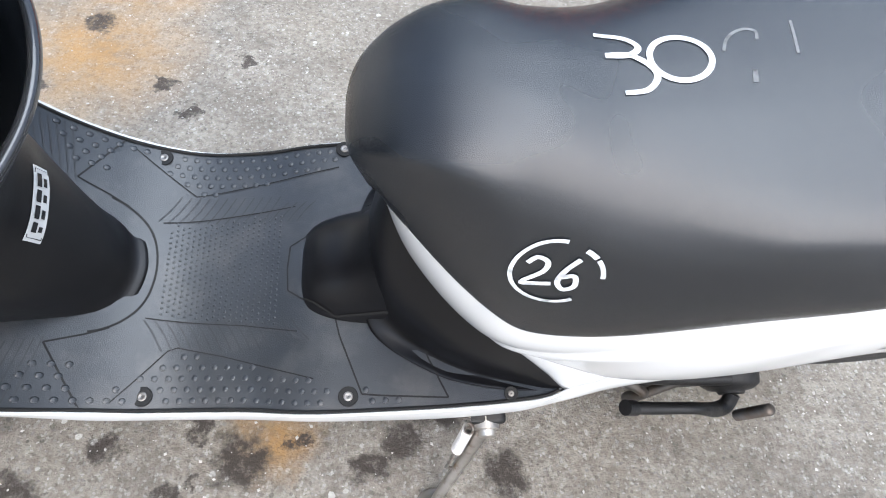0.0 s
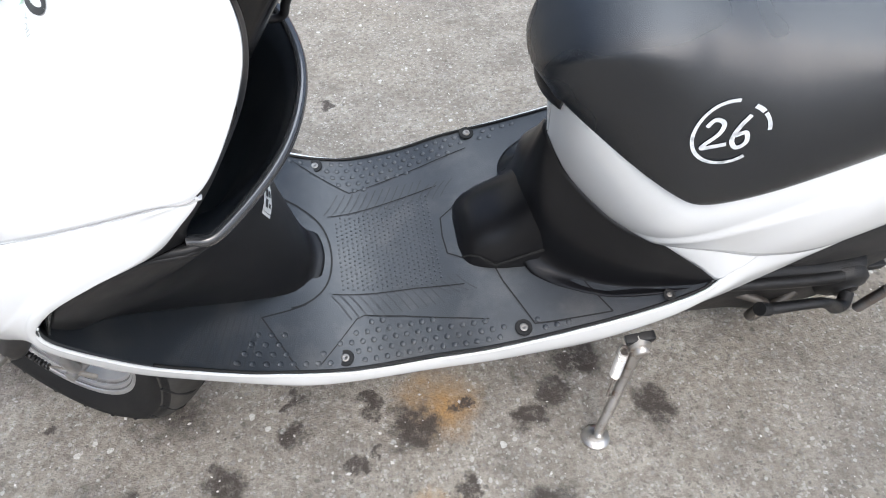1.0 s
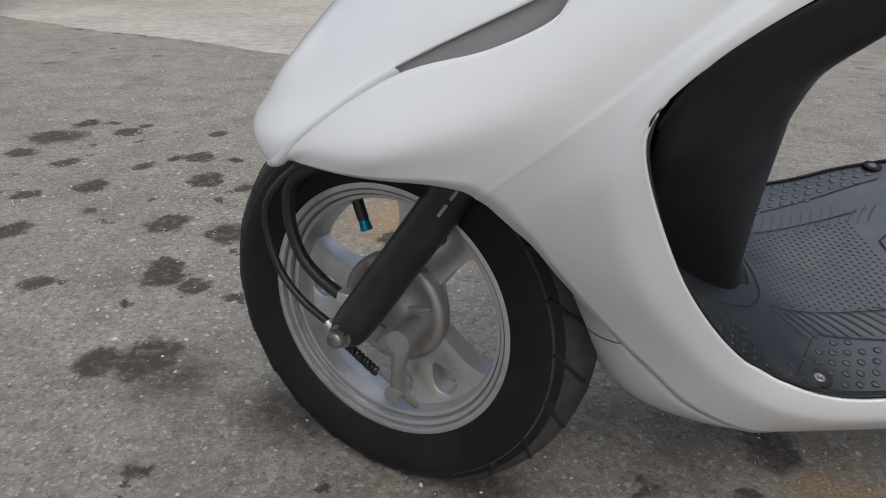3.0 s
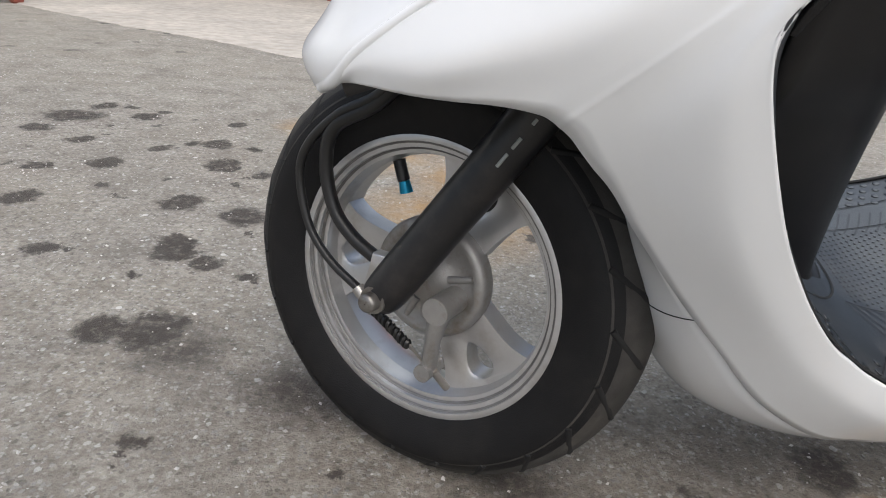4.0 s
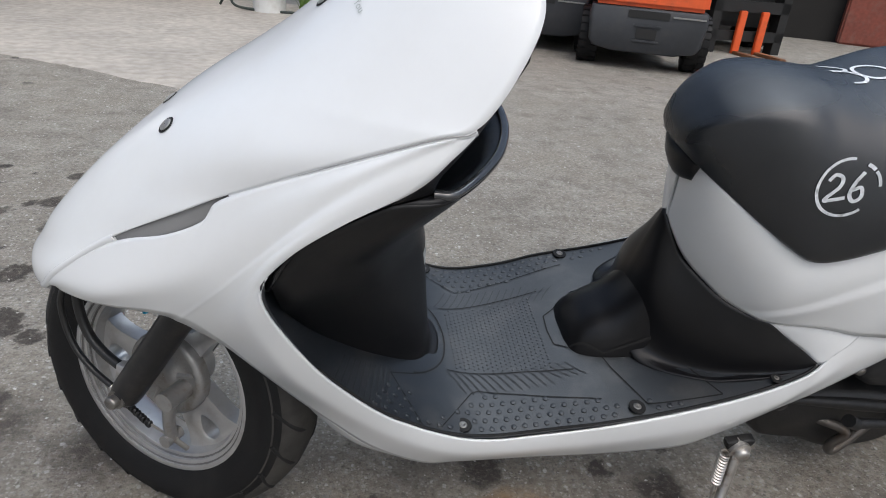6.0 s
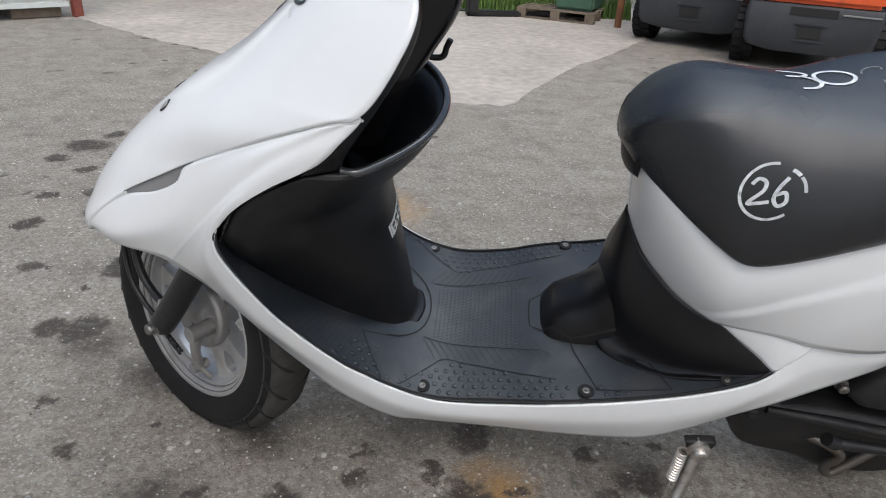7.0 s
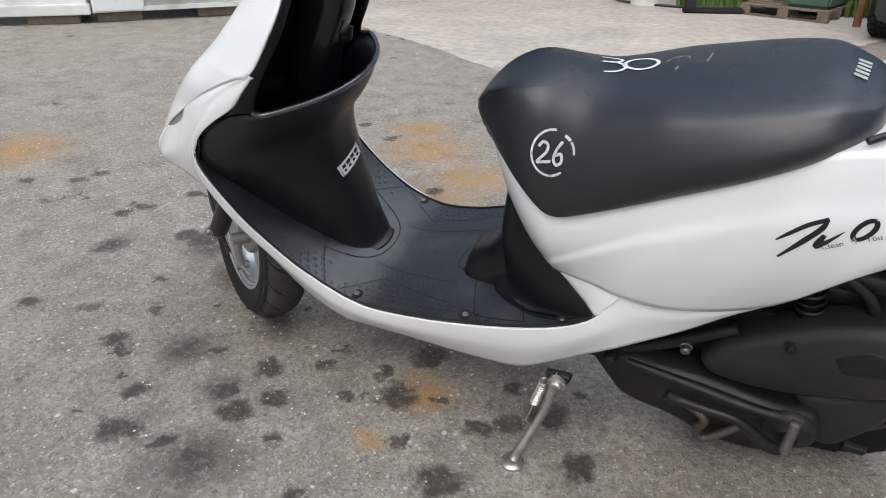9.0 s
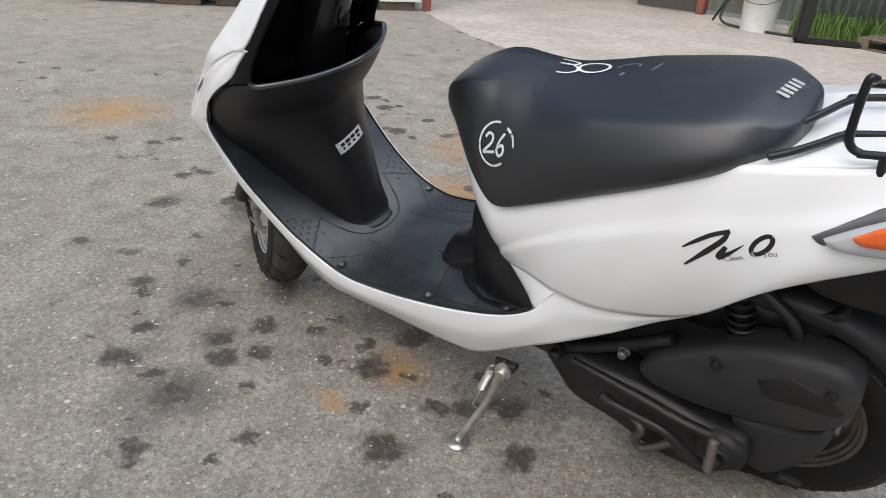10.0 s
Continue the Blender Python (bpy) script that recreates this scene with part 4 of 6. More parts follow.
# floorboard: the side line swept across, with the toe board in front
F_LINE = [(0.124, 0.520), (0.126, 0.482), (0.163, 0.402), (0.203, 0.344), (0.243, 0.299), (0.293, 0.261), (0.340, 0.240), (0.385, 0.234), (0.450, 0.243), (0.512, 0.258), (0.588, 0.274), (0.660, 0.295), (0.713, 0.316), (0.750, 0.337), (0.764, 0.349)]
F_HALF = [0.168, 0.170, 0.170, 0.166, 0.163, 0.160, 0.159, 0.158, 0.159, 0.164, 0.164, 0.163, 0.161, 0.158, 0.152]
f_line = catmull([(x, w, z) for (x, z), w in zip(F_LINE, F_HALF)], 90)
floor_rows = [[(x - 0.020 * (1 - y * y) * min(1.0, max(0.0, (z - 0.27) / 0.09)) * (x < 0.30), y * w, z + 0.003 * (1 - abs(y) ** 6) - 0.003) for y in np.sin(np.linspace(-math.pi / 2, math.pi / 2, 25))] for x, w, z in f_line]
floor_bit = sheet(floor_rows)
floorboard = spart("floorboard", floor_bit, MAT, scooter, "black rubber floorboard with raised studs", solid=0.004)

# dark gap between the floor and the white skirt
for way in (-1, 1):
    spart("floor_edge", tube([(x, way * (w - 0.0015), z + 0.0008) for x, w, z in f_line[14:-2]], 0.0019, 6, 90), GROOVE, floorboard, "black rubber edge of the floor")

# under-seat cover
V_TOP = [(0.586, 0, 0.468), (0.591, -0.014, 0.457), (0.600, -0.024, 0.441), (0.611, -0.035, 0.424), (0.632, -0.058, 0.407), (0.655, -0.079, 0.393), (0.680, -0.098, 0.387), (0.702, -0.112, 0.385), (0.722, -0.122, 0.371), (0.748, -0.138, 0.357), (0.765, -0.151, 0.346)]
V_MID = [(0.578, 0, 0.398), (0.580, -0.024, 0.392), (0.586, -0.046, 0.380), (0.598, -0.064, 0.362), (0.618, -0.081, 0.350), (0.645, -0.098, 0.345), (0.672, -0.114, 0.345), (0.698, -0.126, 0.348), (0.722, -0.133, 0.348), (0.750, -0.145, 0.346), (0.766, -0.152, 0.345)]
V_SPREAD = [(0.566, 0, 0.334), (0.566, -0.030, 0.320), (0.570, -0.058, 0.288), (0.580, -0.086, 0.2755), (0.599, -0.106, 0.2785), (0.627, -0.122, 0.2865), (0.656, -0.134, 0.295), (0.688, -0.143, 0.308), (0.718, -0.149, 0.3195), (0.747, -0.1525, 0.333), (0.7675, -0.1535, 0.344)]
V_FOOT = [(0.574, 0, 0.338), (0.576, -0.028, 0.333), (0.583, -0.051, 0.316), (0.595, -0.071, 0.299), (0.613, -0.089, 0.290), (0.638, -0.105, 0.292), (0.664, -0.118, 0.299), (0.692, -0.130, 0.309), (0.720, -0.139, 0.320), (0.748, -0.149, 0.333), (0.767, -0.1525, 0.344)]
tops, mids, lows, spreads = (catmull(q, 48) for q in (V_TOP, V_MID, V_FOOT, V_SPREAD))
cover_half = np.array([catmull([t, m, l, q], 22) for t, m, l, q in zip(tops, mids, lows, spreads)])
cover_bit = eased(sheet(np.concatenate([(cover_half * (1, -1, 1))[:0:-1], cover_half])), 0.009, 0.59, 0.66)
spart("under_seat_cover", cover_bit, COVER, scooter, "black plastic under-seat cover", solid=0.003)
hump_rows = []
for x, w, h in catmull([(0.502, 0.022, 0.262), (0.507, 0.042, 0.278), (0.520, 0.054, 0.299), (0.545, 0.064, 0.316), (0.575, 0.070, 0.328), (0.592, 0.073, 0.332), (0.604, 0.075, 0.334)], 40):
    side = np.sin(np.linspace(-math.pi / 2, math.pi / 2, 21))
    rise = min(1.0, max(0.0, (x - 0.540) / 0.050)) ** 2.2
    hump_rows.append(np.stack([np.full(21, x), 1.06 * w * side, 0.256 + (h - 0.256) * (1 - np.abs(side) ** 3.0) ** 0.9 + 0.060 * rise * (1 - side ** 2) ** 1.5], 1))
hump_bit = sheet(hump_rows)
hump_bit = (hump_bit[0], hump_bit[1] + [tuple(range(21))])
spart("battery_lid", hump_bit, COVER, scooter, "rounded black lid in the floor's middle")

# knee column and pocket
SLICES = {0.246: ((0.252, -0.066), (0.300, -0.058), (0.322, -0.036), (0.331, 0)), 0.258: ((0.246, -0.068), (0.288, -0.058), (0.308, -0.034), (0.316, 0)), 0.300: ((0.211, -0.080), (0.270, -0.064), (0.300, -0.036), (0.309, 0)),
          0.360: ((0.168, -0.100), (0.250, -0.080), (0.290, -0.040), (0.300, 0)), 0.430: ((0.142, -0.128), (0.230, -0.102), (0.280, -0.046), (0.290, 0)), 0.470: ((0.135, -0.152), (0.222, -0.118), (0.274, -0.052), (0.284, 0)),
          0.512: ((0.131, -0.164), (0.218, -0.135), (0.280, -0.062), (0.292, 0)), 0.545: ((0.153, -0.164), (0.238, -0.146), (0.304, -0.071), (0.320, 0)), 0.572: ((0.189, -0.164), (0.260, -0.151), (0.322, -0.078), (0.340, 0)), 0.594: ((0.229, -0.163), (0.280, -0.153), (0.334, -0.081), (0.352, 0))}


def slice_ring(four, z, n=15, grow=0.0):
    a, b, c, d = four
    left = [(a[0], a[1], z), (b[0] - grow, b[1] + grow, z), (c[0] - grow, c[1] + grow * 0.7, z), (d[0] - grow, 0, z)]
    full = left + [(x, -y, q) for x, y, q in left[2::-1]]
    return catmull(full, 2 * n + 1)


rings = np.array([slice_ring(v, z) for z, v in SLICES.items()])
knee_rows = np.stack([catmull(rings[:, j], 44) for j in range(rings.shape[1])], 1)
column = spart("knee_cover", sheet(knee_rows), SHELL, scooter, "black plastic knee cover with an open pocket", solid=0.003)
LIP = ((0.262, -0.152), (0.286, -0.147), (0.334, -0.080), (0.352, 0))
lip = slice_ring(LIP, 0.597)
spart("pocket_flange", sheet(np.array([slice_ring(SLICES[0.594], 0.593), lip])), SHELL, scooter, "black flange round the pocket", solid=0.002)
spart("pocket_rim", tube([tuple(q) for q in lip], 0.0048, 10, 60), RIM_HIGHLIGHT, scooter, "rounded black pocket rim")
pocket = np.array([slice_ring(LIP, 0.596, grow=0.002), slice_ring(((0.244, -0.118), (0.278, -0.112), (0.318, -0.068), (0.335, 0)), 0.574), slice_ring(((0.222, -0.106), (0.250, -0.098), (0.284, -0.055), (0.298, 0)), 0.525), slice_ring(((0.210, -0.080), (0.232, -0.072), (0.256, -0.040), (0.264, 0)), 0.470)])
spart("pocket_lining", sheet(np.concatenate([pocket, np.repeat(pocket[-1].mean(0)[None, None], pocket.shape[1], 1)])), LIDMAT, scooter, solid=0.002)
# black border along the cowl's rear edge, from the pocket up
border_out = catmull([(0.226, -0.166, 0.597), (0.243, -0.166, 0.612), (0.268, -0.163, 0.638), (0.289, -0.156, 0.667), (0.320, -0.135, 0.714), (0.332, -0.110, 0.747), (0.322, -0.074, 0.766)], 40)
border_in = catmull([(0.262, -0.150, 0.598), (0.266, -0.147, 0.612), (0.280, -0.145, 0.636), (0.298, -0.138, 0.664), (0.324, -0.118, 0.708), (0.331, -0.094, 0.738), (0.321, -0.060, 0.756)], 40)
border_deep = border_in + (-0.030, 0.006, 0.0)
border = sheet(np.array([catmull(q, 12) for q in zip(border_out, border_in, border_deep)]))
for q in (border, mirrored(border)):
    spart("shield_border", q, SHELL, scooter, "black border of the leg shield", solid=0.002)
# the shield's inner face
INNER = [(0.500, 0.128, 0.168, 0.170), (0.550, 0.152, 0.169, 0.195), (0.600, 0.234, 0.156, 0.225), (0.640, 0.268, 0.154, 0.245), (0.663, 0.286, 0.152, 0.256), (0.690, 0.309, 0.144, 0.270), (0.712, 0.322, 0.137, 0.282), (0.733, 0.326, 0.122, 0.292), (0.752, 0.329, 0.098, 0.300), (0.768, 0.320, 0.074, 0.305), (0.778, 0.304, 0.042, 0.304)]
inner_rows = []
for z, x, w, xc in INNER:
    inner_rows.append(catmull([(x, -w, z), (x - 0.02 + 0.2 * (xc - x), -0.82 * w, z), (xc - 0.012, -0.45 * w, z), (xc, 0, z), (xc - 0.012, 0.45 * w, z), (x - 0.02 + 0.2 * (xc - x), 0.82 * w, z), (x, w, z)], 31))
spart("inner_shield", sheet(inner_rows), GLOSS, scooter, "black inner face of the leg shield", solid=0.002)
neck_rows = []
for z, xr, w, d in catmull([(0.560, 0.285, 0.046, 0.06), (0.620, 0.312, 0.042, 0.07), (0.670, 0.340, 0.036, 0.08), (0.705, 0.360, 0.033, 0.08), (0.740, 0.370, 0.034, 0.08), (0.790, 0.380, 0.045, 0.09)], 20):
    a = np.linspace(0, 2 * math.pi, 24, endpoint=False)
    neck_rows.append(np.stack([xr - d / 2 + d / 2 * np.sign(np.cos(a)) * np.abs(np.cos(a)) ** 0.7, w * np.sign(np.sin(a)) * np.abs(np.sin(a)) ** 0.7, np.full(24, z)], 1))
spart("steering_cover", sheet(neck_rows, wrap=True), GLOSS, scooter, "black steering column cover")
bar_rows = []
for y, r in ((-0.10, 0.012), (-0.085, 0.030), (-0.05, 0.044), (0, 0.052), (0.05, 0.050), (0.11, 0.040), (0.13, 0.030)):
    a = np.linspace(0, 2 * math.pi, 20, endpoint=False)
    bar_rows.append(np.stack([0.345 + 1.0 * r * np.cos(a), np.full(20, y), 0.815 + 0.16 * max(0.0, -y) + r * np.sin(a)], 1))
spart("handlebar_cover", capped(*sheet(bar_rows, wrap=True), 7, 20), SHELL, scooter, "black handlebar cover")
spart("bag_hook", tube([(0.318, 0.0, 0.658), (0.338, 0.0, 0.655), (0.347, 0.0, 0.658), (0.350, 0.0, 0.668), (0.354, 0.0, 0.677)], 0.0035, 8, 20), SHELL, scooter, "black bag hook")


# floor bolts; a flush black disc paints the shade of each sunken hole
def floor_bolt(x, y, z, head=0.0082, mat=BOLT):
    shade_disc = spart("bolt_recess_shade", moved(lathe([(head * 1.30, -0.001), (head * 1.24, 0.0004), (head * 1.10, 0.0003), (0.0005, 0.0002)], 24), pose(x, y, z + 0.001, 90)), GROOVE, scooter)
    spart("bolt_head", moved(lathe([(head * 0.62, 0.0003), (head * 0.60, 0.0007), (head * 0.46, 0.0010), (head * 0.26, 0.0010), (head * 0.22, 0.0005), (0.0005, 0.0005)], 20), pose(x, y, z + 0.001, 90)), mat, shade_disc)


floor_bolt(0.343, -0.143, 0.2395)
floor_bolt(0.557, -0.148, 0.2690)
floor_bolt(0.330, 0.145, 0.2435)
floor_bolt(0.546, 0.155, 0.2665)
floor_bolt(0.718, -0.153, 0.3235, 0.0055)

# ---------------------------------------------------------------- front wheel, turned to the scooter's right
AX = Vector((0.52, 0.818, -0.237)).normalized()
w_up = (Vector((0, 0, 1)) - AX * AX.z).normalized()
w_fw = AX.cross(w_up)
HUB = Vector((-0.007, 0.005, 0.199))
WHEEL = Matrix((( *(w_fw.x, AX.x, w_up.x), HUB.x), (w_fw.y, AX.y, w_up.y, HUB.y), (w_fw.z, AX.z, w_up.z, HUB.z), (0, 0, 0, 1)))


def tyre_bit(r, w, bead):
    pr = [(bead, -w * 0.36), (bead + 0.006, -w * 0.42), (r - 0.042, -w * 0.5), (r - 0.026, -w * 0.485), (r - 0.010, -w * 0.36), (r - 0.002, -w * 0.18), (r, 0), (r - 0.002, w * 0.18), (r - 0.010, w * 0.36), (r - 0.026, w * 0.485), (r - 0.042, w * 0.5), (bead + 0.006, w * 0.42), (bead, w * 0.36)]
    return lathe([tuple(q) for q in catmull(pr, 40)], 120)


def tyre_grooves(r, w, n):
    """Sweeping grooves from the crown over the shoulder, with pinholes between them."""
    bits = []

    def on_face(u, a, s):
        rr = r - 0.0020 - 0.030 * max(0.0, u - 0.12) ** 1.6 * 4.0
        return np.array((rr * math.cos(a), s * w * u, rr * math.sin(a)))

    for k in range(n):
        for s in (-1, 1):
            a0 = (k + (0.5 if s > 0 else 0)) * 2 * math.pi / n
            bits.append(tube([tuple(on_face(0.06 + 0.41 * t, a0 + 0.17 * t * t + 0.05 * t, s)) for t in np.linspace(0, 1, 12)], [0.0016, 0.0036, 0.0044, 0.0030], 7))
            for t in (0.25, 0.48, 0.68, 0.86):
                c = on_face(0.10 + 0.36 * t, a0 + 0.17 * t * t + 0.05 * t + 0.14, s)
                bits.append(tube([tuple(c * 0.99), tuple(c * 1.001 + (0, s * 0.0006, 0))], 0.0024, 7))
    return merged(*bits)


rim_profile = [(0.112, -0.012), (0.115, -0.022), (0.1155, -0.027), (0.1205, -0.028), (0.1215, -0.0335), (0.1265, -0.0345), (0.1275, -0.038), (0.1335, -0.039), (0.136, -0.036), (0.134, -0.032), (0.128, -0.027), (0.123, -0.02), (0.122, 0.0), (0.124, 0.024), (0.130, 0.030), (0.135, 0.033), (0.134, 0.036), (0.129, 0.036), (0.121, 0.030), (0.112, 0.010), (0.112, -0.012)]


def spoke_bits():
    """Three broad cast spokes, each with an oval window."""
    bits = []
    for k in (-45, 73, 189):
        outer, hole = [], []
        for u in np.linspace(0, 2 * math.pi, 40, endpoint=False):
            v = 0.5 - 0.5 * math.cos(u)
            r = 0.036 + 0.084 * v
            half = 40 - 46 * v + 34 * v * v
            a = radians(k + math.copysign(half, math.sin(u)) * min(1.0, abs(math.sin(u)) * 6))
            outer.append((r * math.cos(a), r * math.sin(a)))
            rr, aa = 0.088 - 0.018 * math.cos(u), radians(k) + 0.011 / 0.088 * math.sin(u) * (1.1 - 0.3 * math.cos(u))
            hole.append((rr * math.cos(aa), rr * math.sin(aa)))
        o, h = np.array(outer), np.array(hole)
        rows = []
        for q, y, s in ((h, -0.012, 0), (h, 0.010, 0), (o, 0.010, 0), (o, -0.008, 0), (o * 0.985 + h * 0.015, -0.013, 0), (h * 0.9 + o * 0.1, -0.014, 0), (h, -0.012, 0)):
            rows.append(np.stack([q[:, 0], np.full(len(q), y), q[:, 1]], 1))
        bits.append(sheet(rows, wrap=True))
    return bits


def tread_bit(r, w):
    """The dusty running face of a tyre."""
    pr = [(r - 0.0255, -w * 0.486), (r - 0.0097, -w * 0.362), (r - 0.0017, -w * 0.18), (r + 0.0003, 0), (r - 0.0017, w * 0.18), (r - 0.0097, w * 0.362), (r - 0.0255, w * 0.486)]
    return lathe([tuple(q) for q in catmull(pr, 30)], 120)


front_wheel = part("front_wheel", moved(lathe(rim_profile, 72), WHEEL), SILVER, scooter, "silver cast front wheel")
part("hub", moved(lathe([(0.0005, 0.03), (0.034, 0.03), (0.036, 0.026), (0.036, -0.02), (0.0005, -0.02)], 40), WHEEL), SILVER, front_wheel)
for b in spoke_bits():
    part("spoke", moved(b, WHEEL), SILVER, front_wheel)
part("tread", moved(tread_bit(0.200, 0.094), WHEEL), TREAD, front_wheel, "dusty worn tread")
part("tyre", moved(tyre_bit(0.200, 0.094, 0.128), WHEEL), RUBBER, front_wheel, "black front tyre")
part("tread_groove", moved(tyre_grooves(0.200, 0.094, 22), WHEEL), GROOVE, front_wheel)
part("brake_plate", moved(lathe([(0.0005, -0.029), (0.020, -0.029), (0.023, -0.025), (0.046, -0.0245), (0.048, -0.0265), (0.053, -0.0265), (0.0565, -0.024), (0.058, -0.019), (0.058, -0.010), (0.0005, -0.010)], 48), WHEEL), CASTALU, front_wheel, "cast brake drum plate")
for a in (0.4, 2.2, 4.4):
    part("plate_rib", moved(tube([(0.022 * math.cos(a), -0.0255, 0.022 * math.sin(a)), (0.046 * math.cos(a), -0.0245, 0.046 * math.sin(a))], [0.0040, 0.0028], 8), WHEEL), CASTALU, front_wheel)
# dark bands paint the shade in the corners of the rim's steps
for r0, y0, r1, y1 in ((0.1188, -0.0286, 0.1209, -0.0302), (0.1250, -0.0351, 0.1271, -0.0364)):
    part("rim_crease_shade", moved(lathe([(r0, y0), (r1, y1)], 72), WHEEL), CREASE_SHADE, front_wheel, "dark band painting the shade between the rim's steps")
V_POS = Vector((-0.050, 0.054, 0.272))
part("valve_stem", moved(tube([(-0.004, 0.006, 0.012), (0, 0, 0.0), (0.002, -0.003, -0.005)], 0.0060, 10, 8), Matrix.Translation(V_POS)), CABLE, front_wheel, "black valve stem")
part("valve_cap", moved(tube([(0.002, -0.003, -0.005), (0.005, -0.007, -0.015)], [0.0052, 0.0058, 0.0066], 10), Matrix.Translation(V_POS)), BLUE, front_wheel, "blue valve cap")

# fork legs, brake arm, cables (steering turns with them)
LEG0, LEG1 = np.array((-0.059, -0.049, 0.212)), np.array((0.075, -0.032, 0.428))
leg = part("fork_leg", tube([tuple(LEG0 - 0.03 * (LEG1 - LEG0)), tuple(LEG0 + 0.05 * (LEG1 - LEG0)), tuple(LEG0 + 0.5 * (LEG1 - LEG0)), tuple(LEG1)], [0.016, 0.0195, 0.0195, 0.020], 20, 20), FORK, scooter, "black front fork leg")
off = np.array(AX) * 0.138
part("fork_leg", tube([tuple(LEG0 + off), tuple(LEG1 + off)], 0.0195, 16), FORK, scooter, "black front fork leg")
part("fork_bolt", moved(lathe([(0.0005, -0.014), (0.007, -0.014), (0.0085, -0.012), (0.0085, -0.004), (0.012, -0.004), (0.012, 0.01), (0.0005, 0.01)], 14), Matrix.Translation(LEG0 - 0.013 * np.array(AX)) @ WHEEL.to_3x3().to_4x4()), BOLT, leg, "worn steel bolt")
CAM = np.array((-0.008, -0.054, 0.205))
CAM_END = np.array((-0.014, -0.060, 0.136))
arm_dir = np.array(AX)
arm = part("brake_arm", merged(tube([tuple(CAM), tuple(0.5 * (CAM + CAM_END) - 0.004 * arm_dir), tuple(CAM_END)], [0.0105, 0.0075, 0.0085], 10, 12), tube([tuple(CAM + 0.03 * arm_dir), tuple(CAM - 0.012 * arm_dir)], 0.0125, 14), tube([tuple(CAM_END + 0.014 * arm_dir), tuple(CAM_END - 0.013 * arm_dir)], 0.0085, 12)), CASTALU, scooter, "cast brake arm on the drum plate")
part("adjuster", tube([tuple(CAM_END + (0.004, -0.006, 0.004)), tuple(CAM_END + (0.018, -0.006, -0.018))], 0.0038, 8), STEEL, arm)
part("brake_cable", tube([(-0.020, 0.0, 0.44), (-0.068, 0.018, 0.370), (-0.106, 0.032, 0.339), (-0.134, 0.040, 0.304), (-0.142, 0.037, 0.273), (-0.132, 0.018, 0.233), (-0.110, -0.003, 0.209), (-0.079, -0.027, 0.195)], 0.0042, 8, 70), CABLE, scooter, "black brake cable")
part("cable_ferrule", tube([(-0.083, -0.024, 0.197), (-0.066, -0.040, 0.184)], 0.0062, 8), STEEL, scooter, "steel cable end")
part("cable_spring", tube([tuple(np.array((-0.068, -0.039, 0.186)) + t * np.array((0.034, -0.026, -0.018)) + 0.0040 * np.array((0.5 * math.cos(60 * t), math.cos(60 * t) * 0.3, math.sin(60 * t)))) for t in np.linspace(0, 1, 110)], 0.0024, 5), CABLE, scooter, "black return spring")
part("cable_rod", tube([(-0.036, -0.064, 0.172), (-0.014, -0.062, 0.138)], 0.0015, 6), STEEL, scooter)
part("speedometer_cable", tube([(-0.015, 0.005, 0.44), (-0.068, 0.020, 0.362), (-0.109, 0.033, 0.327), (-0.117, 0.028, 0.293), (-0.109, 0.013, 0.258), (-0.090, -0.005, 0.239), (-0.062, -0.026, 0.228)], 0.0064, 8, 60), CABLE, scooter, "black speedometer cable")
part("cable_clamp", moved(slab([(-0.011, -0.020), (0.012, -0.016), (0.010, 0.018), (-0.008, 0.016)], 0.004, -0.008, 0.002), Matrix.Translation((-0.062, -0.028, 0.222)) @ WHEEL.to_3x3().to_4x4()), SILVER, scooter, "grey cable clamp")

# ---------------------------------------------------------------- rear wheel, drive, stands
RHUB = pose(1.070, -0.007, 0.225)
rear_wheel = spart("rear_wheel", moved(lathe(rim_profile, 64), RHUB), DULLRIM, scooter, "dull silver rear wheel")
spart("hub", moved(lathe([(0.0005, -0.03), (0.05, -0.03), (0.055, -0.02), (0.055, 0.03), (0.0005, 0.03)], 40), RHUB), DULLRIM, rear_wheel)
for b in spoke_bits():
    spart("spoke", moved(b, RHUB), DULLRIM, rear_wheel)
spart("tread", moved(tread_bit(0.198, 0.094), RHUB), TREAD, rear_wheel, "dusty worn tread")
spart("tyre", moved(tyre_bit(0.198, 0.094, 0.128), RHUB), RUBBER, rear_wheel, "black rear tyre")
spart("tread_groove", moved(tyre_grooves(0.198, 0.094, 22), RHUB), GROOVE, rear_wheel)
spart("brake_lever_end", moved(slab([(-0.012, 0.0), (0.018, 0.0), (0.02, 0.012), (-0.01, 0.014)], -0.03, -0.04, 0.003), pose(1.135, -0.055, 0.125)), ENGINE, scooter, "oily brake lever end")


def ring_outline(pts, n=48):
    p = catmull(list(pts) + [pts[0]], n + 1)[:-1]
    return [tuple(q) for q in p]


case_pts = [(0.909, 0.258), (0.927, 0.297), (0.964, 0.330), (1.006, 0.359), (1.044, 0.381), (1.081, 0.396), (1.117, 0.403), (1.147, 0.402), (1.165, 0.391), (1.175, 0.368), (1.176, 0.334), (1.166, 0.300), (1.133, 0.272), (1.094, 0.256), (1.053, 0.242), (1.007, 0.234), (0.958, 0.234), (0.923, 0.241)]
case = spart("transmission_cover", slab(ring_outline(case_pts, 72), -0.060, -0.115, 0.018), CASE, scooter, "dark grey transmission cover, scuffed")
for x, z in ((1.014, 0.340), (1.146, 0.366)):
    spart("cover_bolt", moved(lathe([(0.0005, -0.004), (0.006, -0.004), (0.007, -0.001), (0.007, 0.004), (0.012, 0.005), (0.013, 0.010)], 14), pose(x, -0.118, z)), GROOVE, case)
